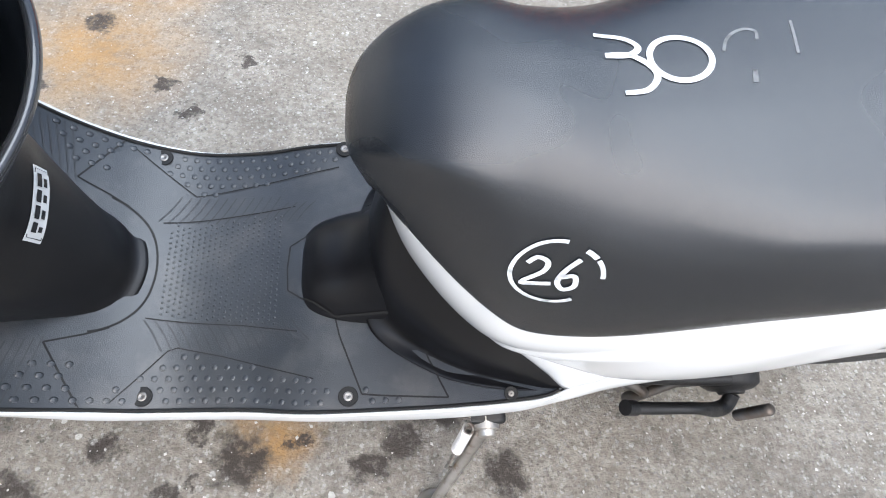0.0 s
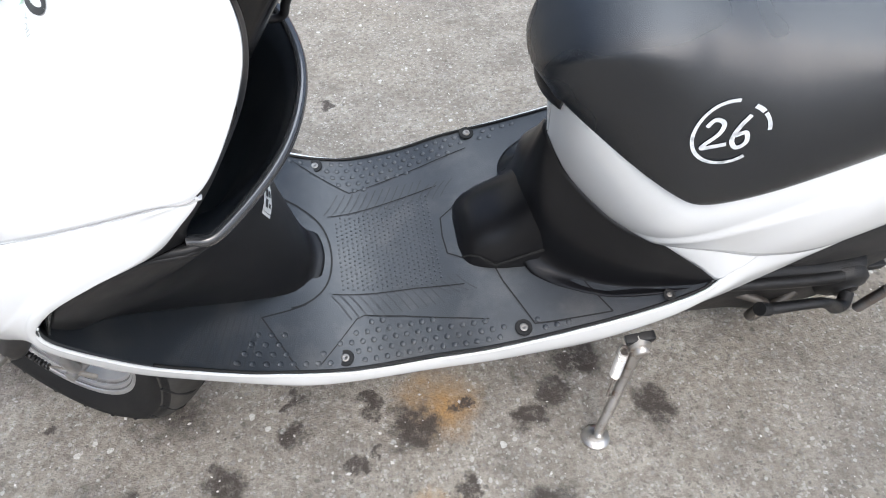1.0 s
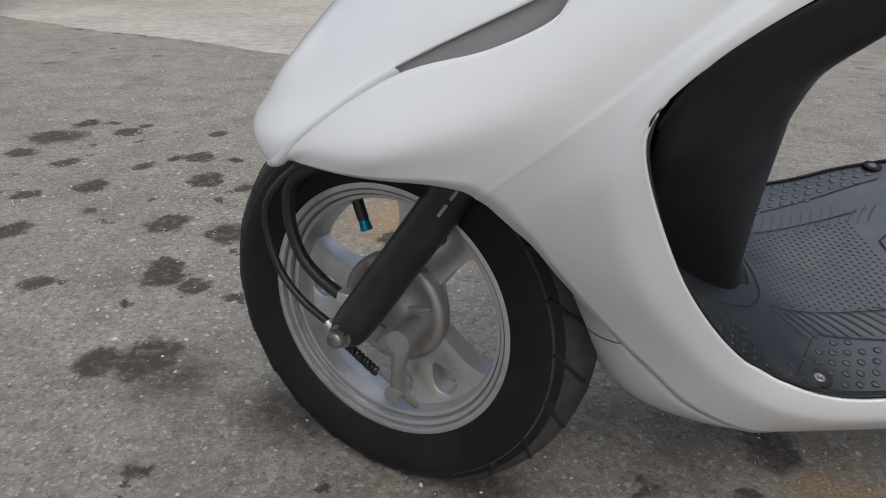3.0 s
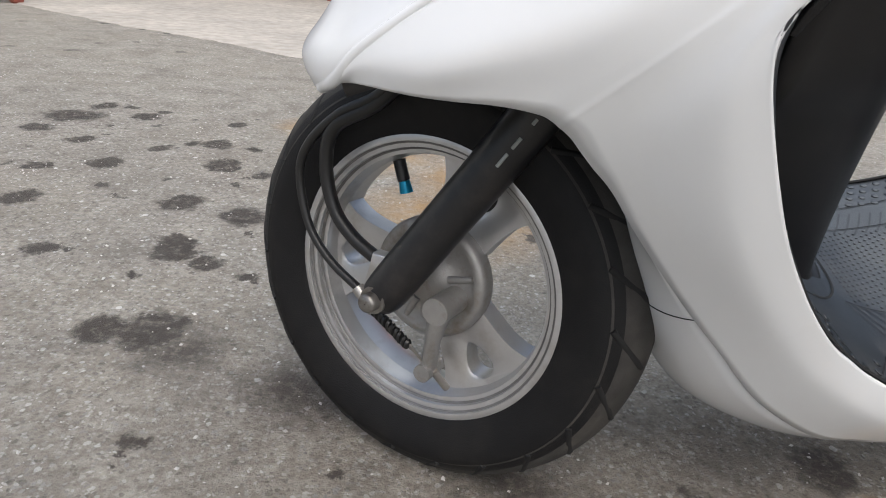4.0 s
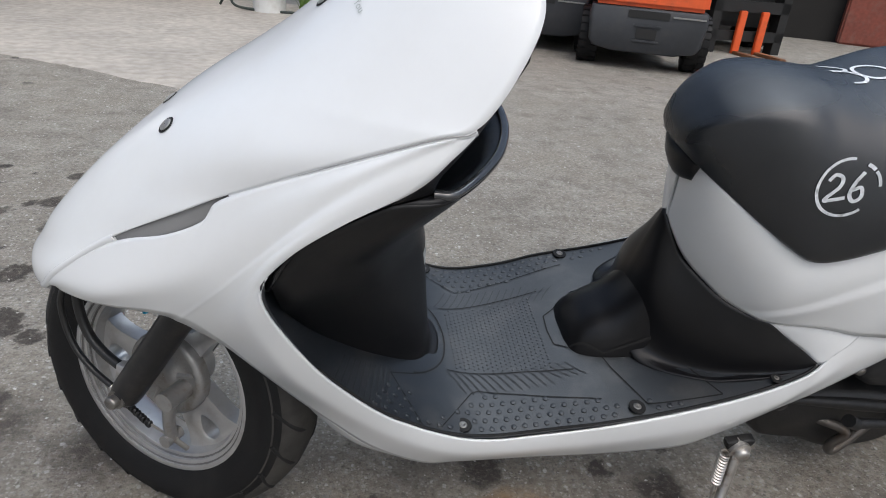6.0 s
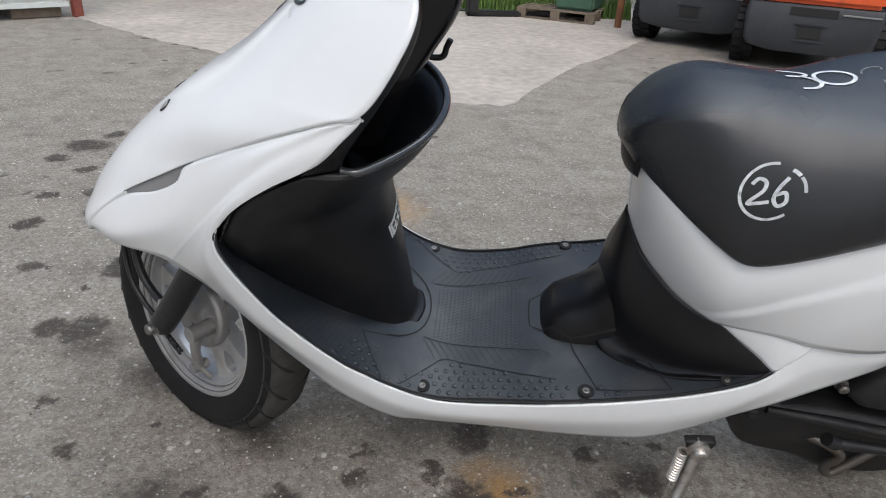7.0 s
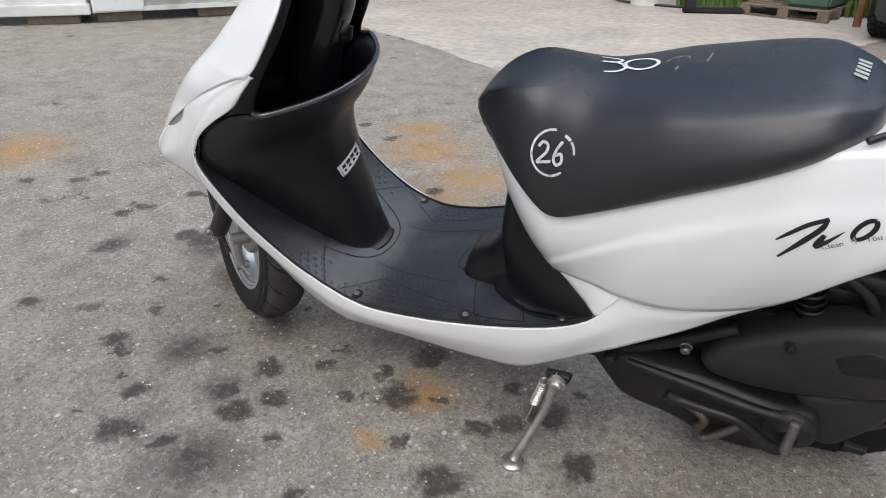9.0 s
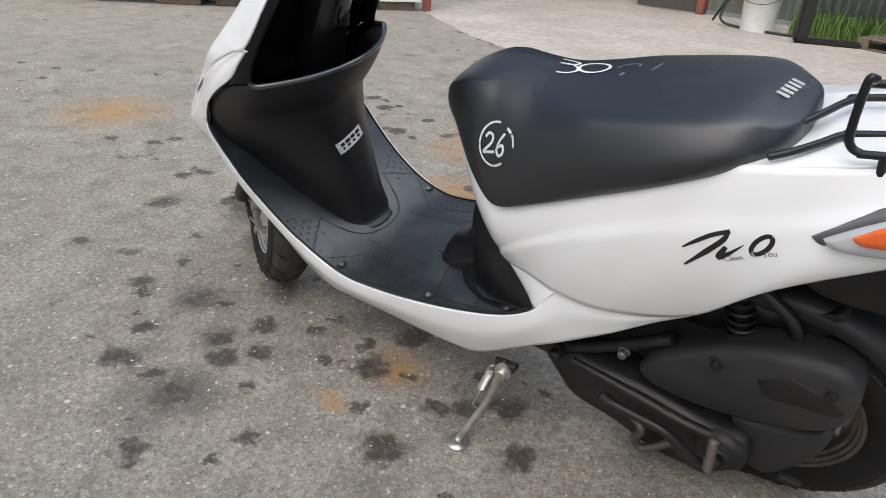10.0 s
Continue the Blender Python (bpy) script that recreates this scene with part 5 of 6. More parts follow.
spart("cover_patch", slab(ring_outline([(1.064, 0.342), (1.094, 0.366), (1.125, 0.362), (1.165, 0.348), (1.160, 0.330), (1.115, 0.322), (1.080, 0.316)], 24), -0.112, -0.1160, 0.003), ENGINE, case, "worn patch where a label was")
low_pts = [(0.754, 0.212), (0.780, 0.166), (0.806, 0.132), (0.877, 0.112), (0.947, 0.082), (1.011, 0.083), (1.051, 0.102), (1.078, 0.143), (1.081, 0.188), (1.066, 0.206), (1.012, 0.207), (0.935, 0.220), (0.853, 0.228), (0.805, 0.232)]
crank = spart("crankcase", slab(ring_outline(low_pts, 64), -0.050, -0.117, 0.016), ENGINE, scooter, "black oily crankcase")
gear_pts = [(1.040, 0.222), (1.094, 0.236), (1.133, 0.252), (1.164, 0.274), (1.160, 0.212), (1.138, 0.165), (1.105, 0.122), (1.070, 0.140)]
spart("gear_cover", slab(ring_outline(gear_pts, 48), -0.045, -0.095, 0.014), CASE, crank, "dark grey gear cover")
spart("crank_ridge", tube([(0.81, -0.117, 0.225), (0.90, -0.119, 0.212), (0.99, -0.119, 0.196), (1.05, -0.118, 0.192), (1.073, -0.117, 0.170)], [0.006, 0.010, 0.010, 0.006], 10, 30), ENGINE, crank)
spart("kick_hub", moved(lathe([(0.0005, -0.014), (0.016, -0.014), (0.018, -0.010), (0.028, -0.008), (0.036, -0.002), (0.038, 0.01), (0.0005, 0.01)], 32), pose(1.045, -0.122, 0.170)), ENGINE, crank)
kick = spart("kick_lever", merged(tube([(0.883, -0.158, 0.222), (0.900, -0.158, 0.218), (0.930, -0.158, 0.215), (0.966, -0.158, 0.212), (0.983, -0.158, 0.204), (1.002, -0.157, 0.186), (1.021, -0.155, 0.167), (1.038, -0.150, 0.162), (1.046, -0.136, 0.172)], [0.006, 0.008, 0.0075, 0.0075, 0.0085, 0.010, 0.010, 0.009], 12, 60), tube([(0.876, -0.158, 0.226), (0.892, -0.158, 0.217)], 0.0095, 12)), ENGINE, scooter, "black kick-start lever")
spart("kick_pedal", tube([(1.042, -0.164, 0.176 + 0.074 * q) for q in np.linspace(0, 1, 29)], [0.0052 + 0.0022 * (k % 2) for k in range(29)], 12), DULLRIM, kick, "ribbed steel pedal")
spart("oil_bolt", moved(lathe([(0.0005, -0.010), (0.0055, -0.010), (0.007, -0.008), (0.007, 0.0), (0.009, 0.001), (0.009, 0.006)], 18), pose(0.888, -0.110, 0.283)), BOLT, scooter, "bright steel filler bolt")
spart("engine_block", block(0.78, 1.02, -0.066, 0.08, 0.225, 0.37, 0.02), ENGINE, scooter, "dark engine block under the body")
spart("air_box", slab(ring_outline([(0.95, 0.39), (1.0, 0.42), (1.08, 0.42), (1.13, 0.45), (1.12, 0.40), (1.04, 0.385)], 30), 0.07, -0.062, 0.012), ENGINE, scooter, "black air cleaner box")
spart("shock_absorber", merged(tube([(1.034, -0.066, 0.34), (1.004, -0.060, 0.50)], 0.010, 14), tube([tuple(np.array((1.030, -0.066, 0.355)) + t * np.array((-0.026, 0.006, 0.13)) + 0.017 * np.array((math.cos(60 * t), math.sin(60 * t), 0))) for t in np.linspace(0, 1, 170)], 0.0034, 6)), ENGINE, scooter, "black shock absorber with its spring")
spart("breather_hose", tube([(0.985, -0.05, 0.47), (1.040, -0.070, 0.452), (1.078, -0.074, 0.425), (1.092, -0.074, 0.398), (1.088, -0.070, 0.375)], 0.0075, 10, 30), CABLE, scooter, "black breather hose")
fender_rows = []
for a in np.linspace(20, 150, 26):
    r, b = 0.222, radians(a)
    fender_rows.append([(1.072 + (r - 0.03 * abs(u) ** 3) * math.cos(b), 0.07 * u, 0.236 + (r - 0.03 * abs(u) ** 3) * math.sin(b)) for u in np.linspace(-1, 1, 11)])
spart("rear_fender", sheet(fender_rows), SHELL, scooter, "black rear mudguard", solid=0.003)
spart("fuel_tank", block(1.02, 1.34, -0.085, 0.085, 0.50, 0.63, 0.03), ENGINE, scooter, "dark underside of the tail")

# side stand
PIV = np.array((0.717, -0.168, 0.195))
th = radians(LEAN_ANGLE)
FOOT = np.array((0.668, -0.252 * math.cos(th) + 0.004 * math.sin(th), 0.252 * math.sin(th) + 0.004 * math.cos(th)))
BEND = PIV + 0.42 * (FOOT - PIV) + np.array((0.004, 0.004, 0))
stand = part("side_stand", merged(tube([tuple(PIV + (0.0, 0, 0.0)), tuple(PIV + 0.15 * (FOOT - PIV)), tuple(BEND), tuple(FOOT + 0.12 * (PIV - FOOT)), tuple(FOOT + (0.002, 0, 0.006))], [0.010, 0.0075, 0.007, 0.0068, 0.0068], 12, 40)), CHROME, scooter, "worn chrome side stand, folded out")
part("stand_foot", moved(lathe([(0.0005, 0.0), (0.019, 0.0), (0.020, 0.002), (0.019, 0.005), (0.010, 0.007), (0.0005, 0.008)], 24), Matrix.Translation(FOOT + (0, 0, -0.004)) @ pose(0, 0, 0, 90 - LEAN_ANGLE)), CHROME, stand, "round chrome foot")
part("pivot_bolt", moved(lathe([(0.0005, -0.014), (0.008, -0.014), (0.010, -0.012), (0.010, -0.006), (0.015, -0.005), (0.015, 0.008), (0.0005, 0.008)], 14), Matrix.Translation(PIV)), STEEL, stand)
S0, S1 = PIV + np.array((-0.020, -0.002, -0.002)), PIV + 0.5 * (FOOT - PIV) + np.array((-0.014, 0, 0))
part("return_spring", merged(tube([tuple(S0 + t * (S1 - S0) * 0.55 + 0.006 * np.array((math.cos(70 * t), math.sin(70 * t), 0))) for t in np.linspace(0, 1, 160)], 0.0018, 5), tube([tuple(S0 + 0.55 * (S1 - S0)), tuple(S1), tuple(S1 + (0.012, 0, -0.012))], 0.0018, 6)), CHROME, stand, "coiled return spring")
part("stand_bracket", moved(slab(ring_outline([(-0.020, 0.012), (0.018, 0.016), (0.016, 0.0), (0.008, -0.010), (-0.008, -0.010), (-0.016, 0.0)], 24), 0.012, 0.0, 0.003), Matrix.Translation(PIV)), ENGINE, scooter, "black stand bracket")
spart("frame_tube", merged(tube([(0.66, -0.10, 0.20), (0.80, -0.10, 0.235), (0.95, -0.09, 0.33)], 0.010, 12, 16), block(0.70, 0.80, -0.12, 0.10, 0.21, 0.26, 0.01)), ENGINE, scooter, "dark frame under the cover")
spart("frame_bolt", moved(lathe([(0.0005, -0.01), (0.008, -0.01), (0.010, -0.007), (0.010, 0.01)], 14), pose(0.785, -0.125, 0.232)), ENGINE, scooter)
spart("belly_peg", tube([(0.415, -0.12, 0.185), (0.42, -0.125, 0.16)], [0.006, 0.004], 8), CABLE, scooter, "black rubber drain stub")
# folded centre stand
spart("centre_stand", merged(tube([(0.870, -0.10, 0.165), (0.932, -0.130, 0.155), (0.926, -0.132, 0.125), (0.930, -0.132, 0.108), (0.945, -0.130, 0.106), (0.990, -0.115, 0.146)], 0.0070, 10, 36)), DULLRIM, scooter, "rusty centre stand, folded up")

# carrier, winker, tail
rack = spart("rear_carrier", merged(tube([(1.016, -0.101, 0.655), (1.036, -0.088, 0.661), (1.055, -0.066, 0.665), (1.073, -0.043, 0.668), (1.104, -0.032, 0.670), (1.40, -0.020, 0.735)], 0.0042, 8, 30), tube([(1.030, -0.038, 0.668), (1.044, -0.016, 0.673), (1.064, 0.020, 0.677), (1.092, 0.033, 0.680), (1.40, 0.045, 0.742)], 0.0042, 8, 30)), SHELL, scooter, "black steel rear carrier")
spart("carrier_loop", tube([(1.30, -0.04, 0.775), (1.100, -0.075, 0.742), (1.085, -0.09, 0.750), (1.080, -0.095, 0.748), (1.079, -0.10, 0.708), (1.081, -0.10, 0.689), (1.091, -0.10, 0.681), (1.112, -0.10, 0.683), (1.30, -0.10, 0.715)], 0.0042, 8, 60), SHELL, rack)
spart("carrier_loop", tube([(1.110, 0.05, 0.790), (1.100, 0.07, 0.775), (1.086, 0.105, 0.735), (1.105, 0.115, 0.720), (1.30, 0.115, 0.745)], 0.006, 8, 40), SHELL, rack)
spart("carrier_stay", tube([(1.111, -0.10, 0.684), (1.115, -0.10, 0.640)], 0.0042, 8), SHELL, rack)
LAMP = [(1.077, 0.599), (1.090, 0.611), (1.112, 0.630), (1.140, 0.648), (1.22, 0.672), (1.28, 0.676), (1.25, 0.640), (1.19, 0.612), (1.13, 0.597), (1.09, 0.591)]


def lamp_ring(k, dx=0.0, dz=0.0):
    cx, cz = 1.17, 0.634
    return ring_outline([(cx + (x - cx) * k + dx, cz + (z - cz) * k + dz) for x, z in LAMP], 36)


for s, n in ((1, ""), (-1, "")):
    def flip(b):
        return b if s > 0 else mirrored(b)
    winker = spart("turn_signal", flip(slab(lamp_ring(1.0), -0.10, -0.140, 0.004)), LAMPRIM, scooter, "almond-shaped turn signal in a dark rim")
    spart("clear_lens", flip(slab(lamp_ring(0.92, 0.003, 0.001), -0.12, -0.1500, 0.010)), CLEARLENS, winker, "clear ribbed lens")
    spart("amber_lens", flip(slab(lamp_ring(0.68, 0.003, 0.008), -0.13, -0.1530, 0.006)), AMBER, winker, "orange lens")
spart("tail_panel", slab(ring_outline([(1.06, 0.52), (1.14, 0.565), (1.30, 0.62), (1.32, 0.58), (1.2, 0.50), (1.1, 0.49)], 30), -0.06, -0.095, 0.01), SHELL, scooter, "black lower tail panel")


# ---------------------------------------------------------------- what lies on the panels: studs, joints, writing
from mathutils.bvhtree import BVHTree


def tree_of(*bits):
    v, f = merged(*bits)
    return BVHTree.FromPolygons([tuple(map(float, q)) for q in v], f)


def ribbon(points, width, n=0, closed=False):
    """A flat stroke in a plane; width may be a list."""
    p = catmull(points, n) if n else np.array(points, float)
    d = np.gradient(p, axis=0)
    d /= np.linalg.norm(d, axis=1)[:, None] + 1e-12
    s = np.stack([-d[:, 1], d[:, 0]], 1)
    w = np.full(len(p), width) if np.isscalar(width) else np.interp(np.linspace(0, 1, len(p)), np.linspace(0, 1, len(width)), width)
    v = np.concatenate([p + s * w[:, None] / 2, p, p - s * w[:, None] / 2])
    k = len(p)
    f = []
    for i in range(k - 1):
        f += [(i, i + 1, k + i + 1, k + i), (k + i, k + i + 1, 2 * k + i + 1, 2 * k + i)]
    return v, f


def oval(cx, cy, rx, ry, a0, a1, width, n=40, turn=0.0):
    t = np.radians(np.linspace(a0, a1, n))
    x, y = rx * np.cos(t), ry * np.sin(t)
    c, s = math.cos(radians(turn)), math.sin(radians(turn))
    return ribbon([(cx + a * c - b * s, cy + a * s + b * c) for a, b in zip(x, y)], width)


def patch(x0, x1, y0, y1, nx=12, ny=6):
    g = [[(x, y) for x in np.linspace(x0, x1, nx)] for y in np.linspace(y0, y1, ny)]
    v, f = sheet([[(x, y, 0) for x, y in row] for row in g])
    return v[:, :2], f


def flat_merged(*bits):
    return merged(*[(np.concatenate([v, np.zeros((len(v), 1))], 1), f) for v, f in bits])


def laid(bit, origin, right, up, tree, lift=0.0008):
    """Lays a flat drawing on a surface, along the normal of its plane."""
    v, f = bit
    o, r, u = Vector(origin), Vector(right).normalized(), Vector(up).normalized()
    n = r.cross(u)
    out, good = [], set()
    for i, q in enumerate(v):
        p = o + r * float(q[0]) + u * float(q[1])
        hit = tree.ray_cast(p + n * 0.15, -n, 0.7)
        if hit[0] is not None:
            good.add(i)
            out.append(tuple(hit[0] + n * lift))
        else:
            out.append(tuple(p))
    return np.array(out), [q for q in f if all(i in good for i in q)]


def letters(text, size):
    """A word as a flat mesh in the built-in font."""
    cu = bpy.data.curves.new("word", "FONT")
    cu.body, cu.size, cu.resolution_u = text, size, 2
    ob = bpy.data.objects.new("word", cu)
    me = bpy.data.meshes.new_from_object(ob)
    v, f = np.array([q.co[:2] for q in me.vertices]), [tuple(q.vertices) for q in me.polygons]
    bpy.data.objects.remove(ob)
    bpy.data.meshes.remove(me)
    return v, f


def shifted(bit, dx, dy):
    return np.asarray(bit[0])[:, :2] + np.array((dx, dy)), bit[1]


seat_tree, rear_tree, cowl_tree, knee_tree = tree_of(seat_bit), tree_of(rear_bit), tree_of(cowl_bit), tree_of(sheet(knee_rows))
deck_tree = tree_of(floor_bit, cover_bit, hump_bit)

# handwriting on the seat
k = 0.00037


def on_top(px, py):
    return ((px - 1150) * k, -(py - 110) * k * 1.05)


three = [on_top(*q) for q in ((1047, 56), (1100, 60), (1124, 80), (1104, 99), (1060, 104), (1104, 99), (1140, 122), (1147, 146), (1126, 170), (1085, 178))]
top_marks = flat_merged(ribbon(three, [0.0032, 0.0046, 0.0042, 0.0046, 0.0034], 60), oval(*on_top(1195, 104), 0.0200, 0.0182, 100, 470, 0.0042, 60))
S_TOP = ((0.750, 0.019, 0.70), (1, 0, 0), (0, 1, 0))
spart("marker_number", laid(top_marks, *S_TOP, seat_tree), CHALK, seat, "white hand-written 30")
faint = flat_merged(ribbon([on_top(*q) for q in ((1274, 90), (1284, 66), (1300, 50), (1322, 42), (1340, 48), (1338, 66))], 0.0022, 24), ribbon([on_top(*q) for q in ((1318, 132), (1314, 158))], 0.0034, 8), ribbon([on_top(*q) for q in ((1408, 26), (1405, 60), (1401, 100))], 0.0020, 16))
spart("faded_mark", laid(faint, *S_TOP, seat_tree, 0.0003), FAINT, seat, "faded white marker strokes")["kind"] = "stuff"
R = 0.0300
side_marks = flat_merged(oval(0, 0, R * 0.92, R, 82, 308, 0.0031, 60), oval(0.003, -0.001, R * 0.95, R * 0.92, 62, 42, 0.0038, 10), oval(0.003, -0.001, R * 0.95, R * 0.92, 38, 2, 0.0032, 16),
                         ribbon([(-0.60 * R, 0.25 * R), (-0.42 * R, 0.46 * R), (-0.18 * R, 0.34 * R), (-0.22 * R, 0.02 * R), (-0.62 * R, -0.42 * R), (-0.32 * R, -0.42 * R), (0.02 * R, -0.36 * R)], 0.0038, 40),
                         ribbon([(0.48 * R, 0.52 * R), (0.26 * R, 0.18 * R), (0.14 * R, -0.24 * R), (0.30 * R, -0.50 * R), (0.52 * R, -0.34 * R), (0.46 * R, -0.02 * R), (0.20 * R, -0.10 * R)], 0.0038, 40))
spart("circled_number", laid(side_marks, (0.690, -0.097, 0.578), (1, 0, 0.10), (0, 0.45, 0.9), seat_tree, 0.0008), CHALK, seat, "white hand-written 26 in a circle")
bars = flat_merged(*[patch(0.0105 * i - 0.0255, 0.0105 * i - 0.0185, -0.0065, 0.0065, 4, 4) for i in range(5)])
spart("maker_mark", laid(bars, (1.019, 0.004, 0.70), (0.25, 1, 0.1), (-0.75, 0, 0.66), seat_tree, 0.0012), GREYINK, seat, "five pale printed bars")

# side emblem: brush strokes, with its motto
em = ((0.959, -0.16, 0.520), (0.866, 0, 0.5), (-0.5, 0, 0.866))
blade = ribbon([(0.0101, 0.0202), (0.0256, 0.0238), (0.0477, 0.0280), (0.0701, 0.0281)], [0.0018, 0.0050, 0.0056, 0.0050], 24)
sweep = ribbon([(0.0692, 0.0282), (0.0593, 0.0196), (0.0357, 0.0090), (0.0040, -0.0036)], [0.0040, 0.0066, 0.0072, 0.0030], 24)
dash = ribbon([(0.0600, 0.0108), (0.0511, 0.0031), (0.0476, -0.0015), (0.0604, 0.0017), (0.0803, 0.0095)], [0.0050, 0.0080, 0.0070, 0.0050, 0.0010], 24)
ring = oval(0.0991, 0.0059, 0.0150, 0.0068, 0, 360, 0.0054, 40, 30)
em_scale = 0.93
strokes = [(np.asarray(v)[:, :2] * em_scale, f) for v, f in (blade, sweep, dash, ring)]
emblem = spart("emblem", laid(flat_merged(*strokes[:2]), *em, rear_tree, 0.0022), INK, rear_cover, "black brush-stroke emblem")
for b in strokes[2:]:
    spart("stroke", laid(flat_merged(b), *em, rear_tree, 0.0022), INK, emblem)
for word, x, size, ink in (("Clean", 0.048, 0.0092, DARKINK), ("4", 0.0765, 0.012, GREENINK), ("You", 0.090, 0.0092, DARKINK)):
    spart("small_print", laid(flat_merged(shifted(letters(word, size), x, -0.0075)), *em, rear_tree, 0.0024), ink, emblem, "small print below the emblem")["kind"] = "stuff"
fr = ((0.212, 0.0, 0.735), (0, -1, 0), (0.72, 0, 0.69))
front = [shifted((np.asarray(v)[:, :2] * 0.85, f), -0.042, -0.012) for v, f in (blade, sweep, dash, ring)]
emblem = spart("emblem", laid(flat_merged(*front[:2]), *fr, cowl_tree, 0.0024), INK, cowl, "black brush-stroke emblem")
for b in front[2:]:
    spart("stroke", laid(flat_merged(b), *fr, cowl_tree, 0.0024), INK, emblem)
for word, x, size, ink in (("Clean", 0.0, 0.0095, GREYINK), ("4", 0.030, 0.013, GREENINK), ("You", 0.044, 0.0095, GREYINK)):
    spart("small_print", laid(flat_merged(shifted(letters(word, size), x, -0.024)), *fr, cowl_tree, 0.0026), ink, emblem, "small print below the emblem")["kind"] = "stuff"
spart("maker_mark", laid(flat_merged(*[patch(0.0085 * i - 0.012, 0.0085 * i - 0.006, 0.046, 0.054, 3, 3) for i in range(5)]), *fr, cowl_tree, 0.0024), INK, cowl, "five small black printed bars")["kind"] = "stuff"
# three bolts on the cowl, each recess's shade painted as a dark disc
for x, y, z in ((0.0398, -0.0346, 0.585), (0.0346, 0.0244, 0.581), (0.172, 0.003, 0.703)):
    hit = cowl_tree.ray_cast(Vector((x - 0.1, y, z + 0.1)), Vector((0.7, 0, -0.7)))
    nrm = hit[1] if hit[1].z > 0 else -hit[1]
    seat_m = Matrix.Translation(hit[0] + nrm * 0.0016) @ nrm.to_track_quat("Z", "Y").to_matrix().to_4x4() @ pose(0, 0, 0, 90)
    shade_disc = spart("bolt_recess_shade", moved(lathe([(0.0092, 0.0), (0.0084, 0.0005), (0.0005, 0.0005)], 22), seat_m), GROOVE, cowl, "dark disc painting the shade of the bolt's recess")
    spart("bolt_head", moved(lathe([(0.0066, 0.0006), (0.0064, 0.0012), (0.0040, 0.0017), (0.0005, 0.0018)], 18), seat_m), CASTALU, shade_disc, "dull steel bolt")

# caution label on the knee cover: silver, with bars for its print
lb = ((0.31, -0.002, 0.431), (0, 1, 0.20), (-0.12, -0.20, 1))
label_plate = spart("caution_label", laid(flat_merged(patch(-0.034, 0.034, -0.0115, 0.0115, 20, 8)), *lb, knee_tree, 0.0022), LABELWHITE, scooter, "silver label with black print bars")
prints = [ribbon([(-0.031, -0.0095), (0.031, -0.0095), (0.031, 0.0095), (-0.031, 0.0095), (-0.031, -0.0095)], 0.0010)]
for i, (x, w) in enumerate(((-0.026, 0.009), (-0.014, 0.012), (0.001, 0.011), (0.015, 0.012))):
    prints += [patch(x, x + w, 0.001, 0.0075, 6, 3), patch(x + 0.001, x + w - 0.003, -0.0065, -0.0015, 6, 3)]
spart("print_bar", laid(flat_merged(*prints), *lb, knee_tree, 0.0030), INK, label_plate)["kind"] = "stuff"

# marks on the fork leg
fork_marks = []
for f0, f1 in ((0.62, 0.67), (0.69, 0.73), (0.78, 0.80), (0.84, 0.90)):
    a, b = LEG0 + f0 * (LEG1 - LEG0), LEG0 + f1 * (LEG1 - LEG0)
    c = 0.5 * (a + b)
    fork_marks.append(tube([tuple(a + (-0.004, -0.0185, 0.003)), tuple(b + (-0.004, -0.0185, 0.003))], 0.0016, 6))
part("printed_bars", merged(*fork_marks), GREYINK, leg, "pale printed bars")

# floor: studs, fine dots, ribs and panel joints
fx_, fw_, fz_ = f_line[:, 0], f_line[:, 1], f_line[:, 2]
keep = np.argsort(fx_[8:]) + 8


def deck(x, y):
    hit = deck_tree.ray_cast(Vector((x, y, 0.62)), Vector((0, 0, -1)))
    return hit[0].z + 0.002 if hit[0] is not None else None


def stud(x, y, r, h, sides=8):
    z = deck(x, y)
    e = 0.004
    sx = ((deck(x + e, y) or z) - (deck(x - e, y) or z)) / (2 * e)
    a = np.linspace(0, 2 * math.pi, sides, endpoint=False)
    rows = [np.stack([x + q * np.cos(a) - sx * d, y + q * np.sin(a), z + sx * q * np.cos(a) + d], 1) for q, d in ((r, -0.001), (r * 0.92, h * 0.7), (r * 0.6, h), (r * 0.02, h))]
    return sheet(rows, wrap=True)


stud_bits = []
for s in (-1, 1):
    for row in range(5):
        d = 0.011 + 0.0118 * row
        for x in np.arange(0.150 + 0.00675 * (row % 2), 0.62, 0.0135):
            most = np.interp(x, [0.15, 0.22, 0.235, 0.275, 0.288, 0.305, 0.385, 0.46, 0.56, 0.62], [0.0, 0.0, 0.045, 0.055, 0.022, 0.020, 0.062, 0.045, 0.026, 0.014])
            half = float(np.interp(x, fx_[keep], fw_[keep]))
            y = s * (half - d)
            clear = all((x - bx) ** 2 + (y - by) ** 2 > 0.017 ** 2 for bx, by in ((0.343, -0.143), (0.557, -0.148), (0.330, 0.145), (0.546, 0.155)))
            if d < most and clear and deck(x, y) is not None:
                stud_bits.append(stud(x, y, 0.0036, 0.0013))
studs = spart("floor_studs", merged(*stud_bits), MAT, floorboard)
studs["kind"] = "stuff"
dot_bits = []
for i, x in enumerate(np.arange(0.350, 0.478, 0.0062)):
    for y in np.arange(-0.052 - 0.10 * (x - 0.35), 0.053 + 0.12 * (x - 0.35), 0.0066):
        dot_bits.append(stud(x, y + 0.0033 * (i % 2), 0.0017, 0.0009, 5))
dots = spart("grip_dots", merged(*dot_bits), MAT, floorboard)
dots["kind"] = "stuff"

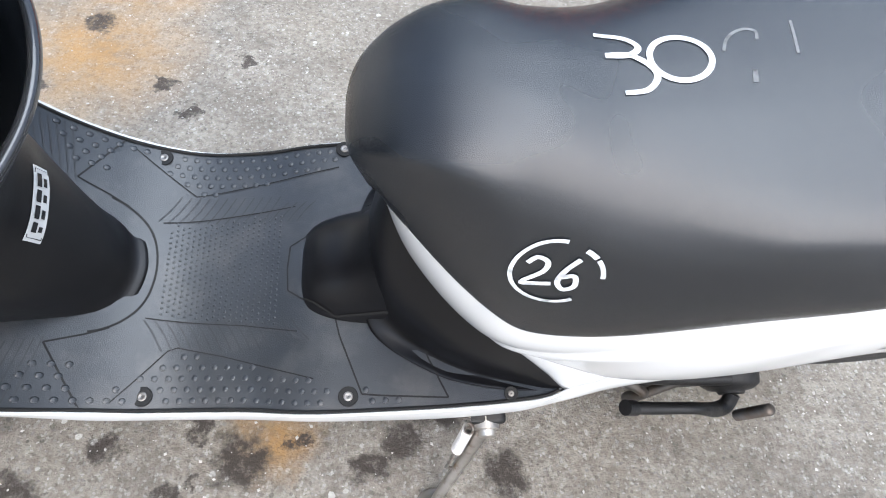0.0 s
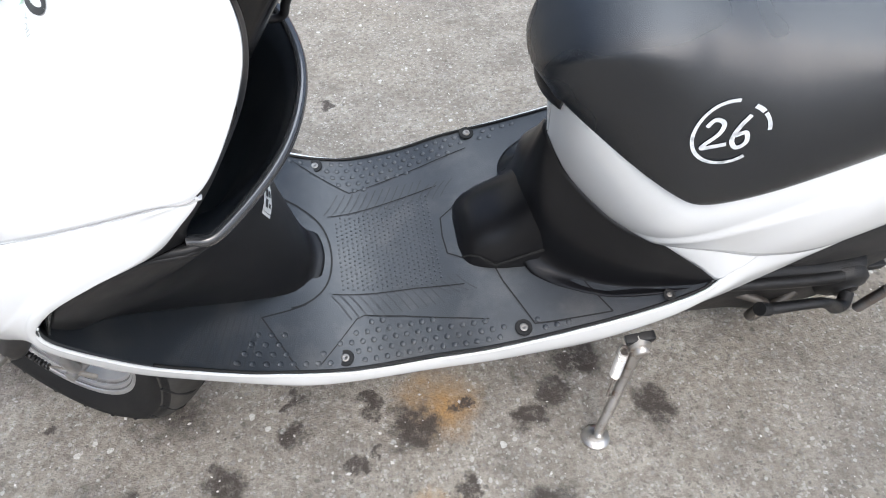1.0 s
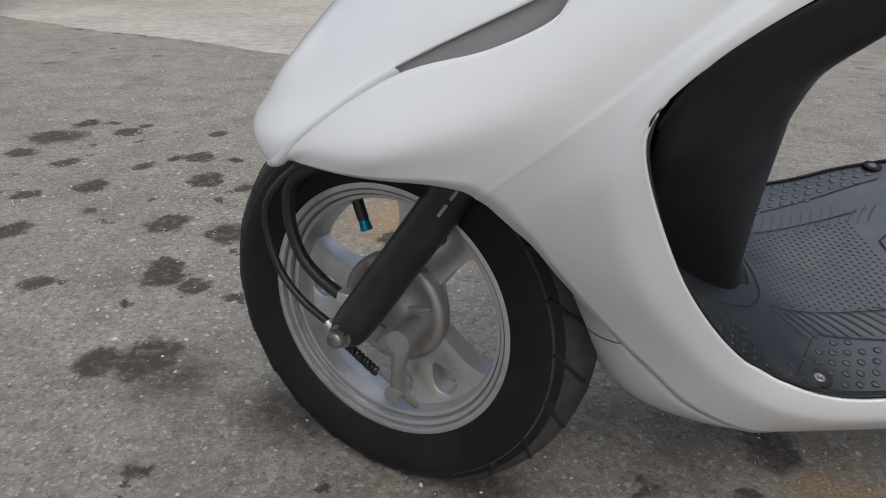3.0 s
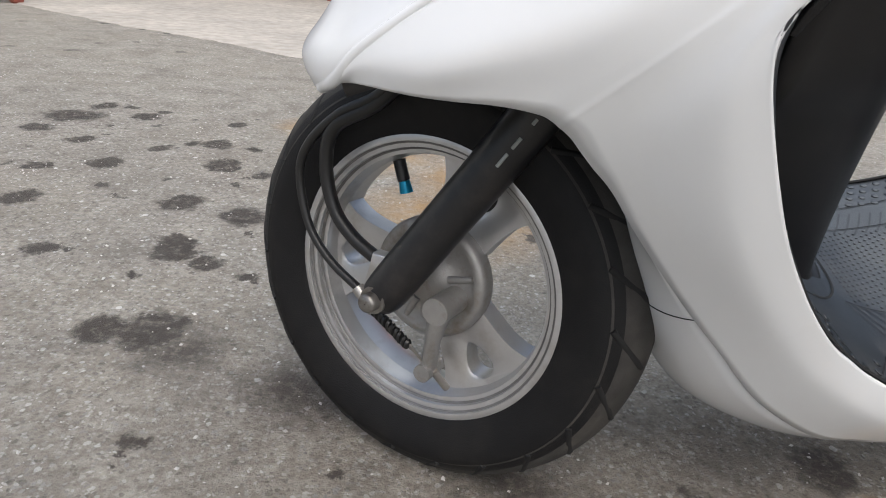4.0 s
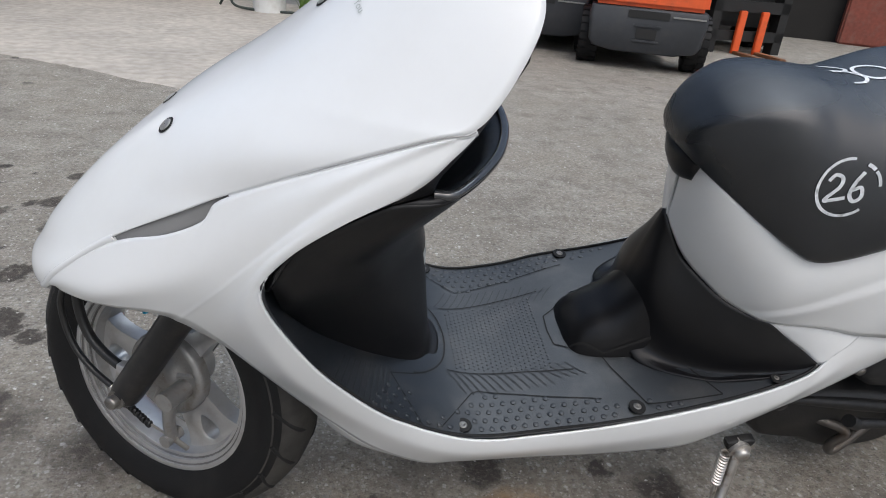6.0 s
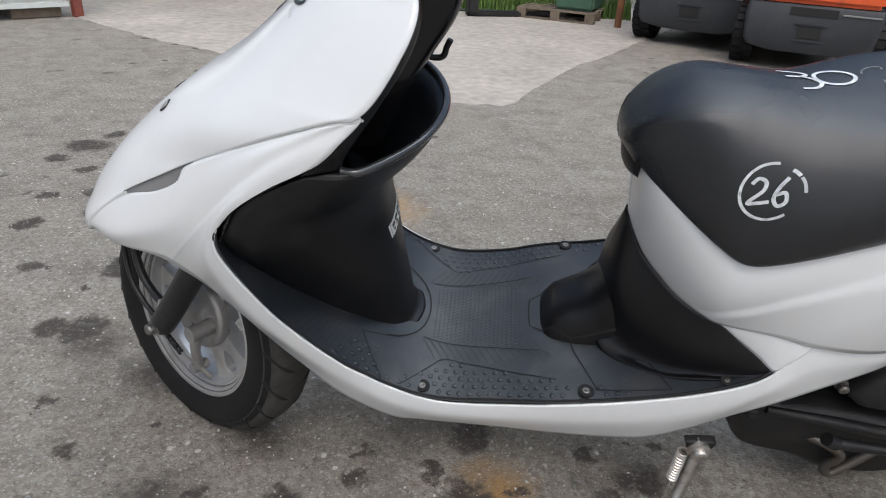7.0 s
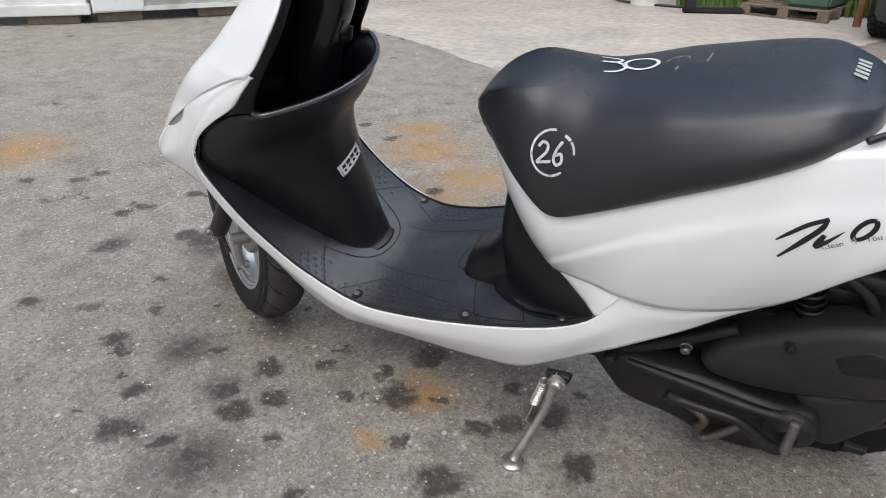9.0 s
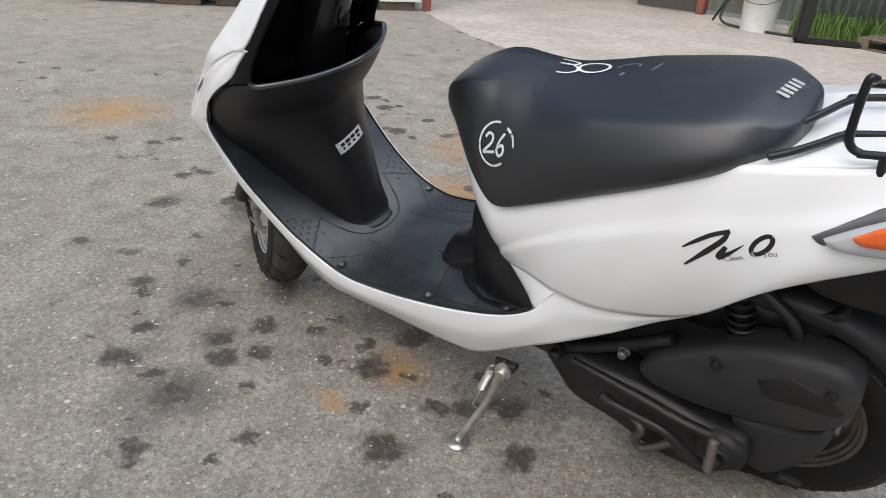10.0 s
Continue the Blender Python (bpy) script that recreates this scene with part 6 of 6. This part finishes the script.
RIB = material("worn_rib", (0.034, 0.036, 0.039), 0.6, vary=0.35, scale=120)


def line_on_deck(points, width, n, lift):
    return laid(flat_merged(ribbon(points, width, n)), (0, 0, 0.5), (1, 0, 0), (0, 1, 0), deck_tree, lift)


rib_bits = []
for s in (-1, 1):
    for x in np.arange(0.335, 0.500, 0.0105):
        rib_bits.append(line_on_deck([(x, s * 0.060), (x + 0.010, s * 0.074), (x + 0.021, s * (0.094 if x < 0.46 else 0.085))], 0.0016, 8, 0.0029))
    for i, x in enumerate(np.arange(0.188, 0.250, 0.0062)):
        rib_bits.append(line_on_deck([(x + 0.012, s * (0.118 - 0.35 * (x - 0.16))), (x, s * 0.156)], 0.0011, 8, 0.0040))
spart("worn_ribs", merged(*rib_bits), RIB, floorboard, "worn pale ribs")["kind"] = "stuff"
joint_bits = []
for s in (-1, 1):
    for pts in ([(0.485, 0.0), (0.487, -0.027), (0.541, -0.062), (0.570, -0.063), (0.598, -0.065), (0.618, -0.045), (0.622, -0.02)], [(0.541, -0.062), (0.546, -0.082), (0.571, -0.146), (0.590, -0.148), (0.659, -0.153), (0.640, -0.112), (0.636, -0.100), (0.598, -0.065)],
                [(0.292, -0.160), (0.256, -0.094), (0.285, -0.082), (0.305, -0.072)]):
        if s < 0 and pts[0] == (0.541, -0.062):
            continue  # the flap is on one side only
        q = [(x, y * s) for x, y in pts]
        for a, b in zip(q[:-1], q[1:]):
            joint_bits.append(line_on_deck(list(zip(np.linspace(a[0], b[0], 14), np.linspace(a[1], b[1], 14))), 0.0018, 0, 0.0029))
base_ring = [(x, y) for x, y, _ in slice_ring(((0.262, -0.086), (0.303, -0.072), (0.331, -0.043), (0.340, 0)), 0.25)]
joint_bits.append(line_on_deck(base_ring[3:-3], 0.0022, 90, 0.0029))
for q in ([(0.340, 0.058), (0.49, 0.079)], [(0.336, -0.058), (0.44, -0.066), (0.50, -0.075)], [(0.315, -0.150), (0.362, -0.094), (0.372, -0.090), (0.42, -0.100), (0.52, -0.128)], [(0.300, 0.150), (0.372, 0.096), (0.54, 0.130)]):
    for a, b in zip(q[:-1], q[1:]):
        joint_bits.append(line_on_deck(list(zip(np.linspace(a[0], b[0], 20), np.linspace(a[1], b[1], 20))), 0.0013, 0, 0.0029))
spart("panel_joints", merged(*joint_bits), GROOVE, floorboard, "dark joints between the floor panels")["kind"] = "stuff"
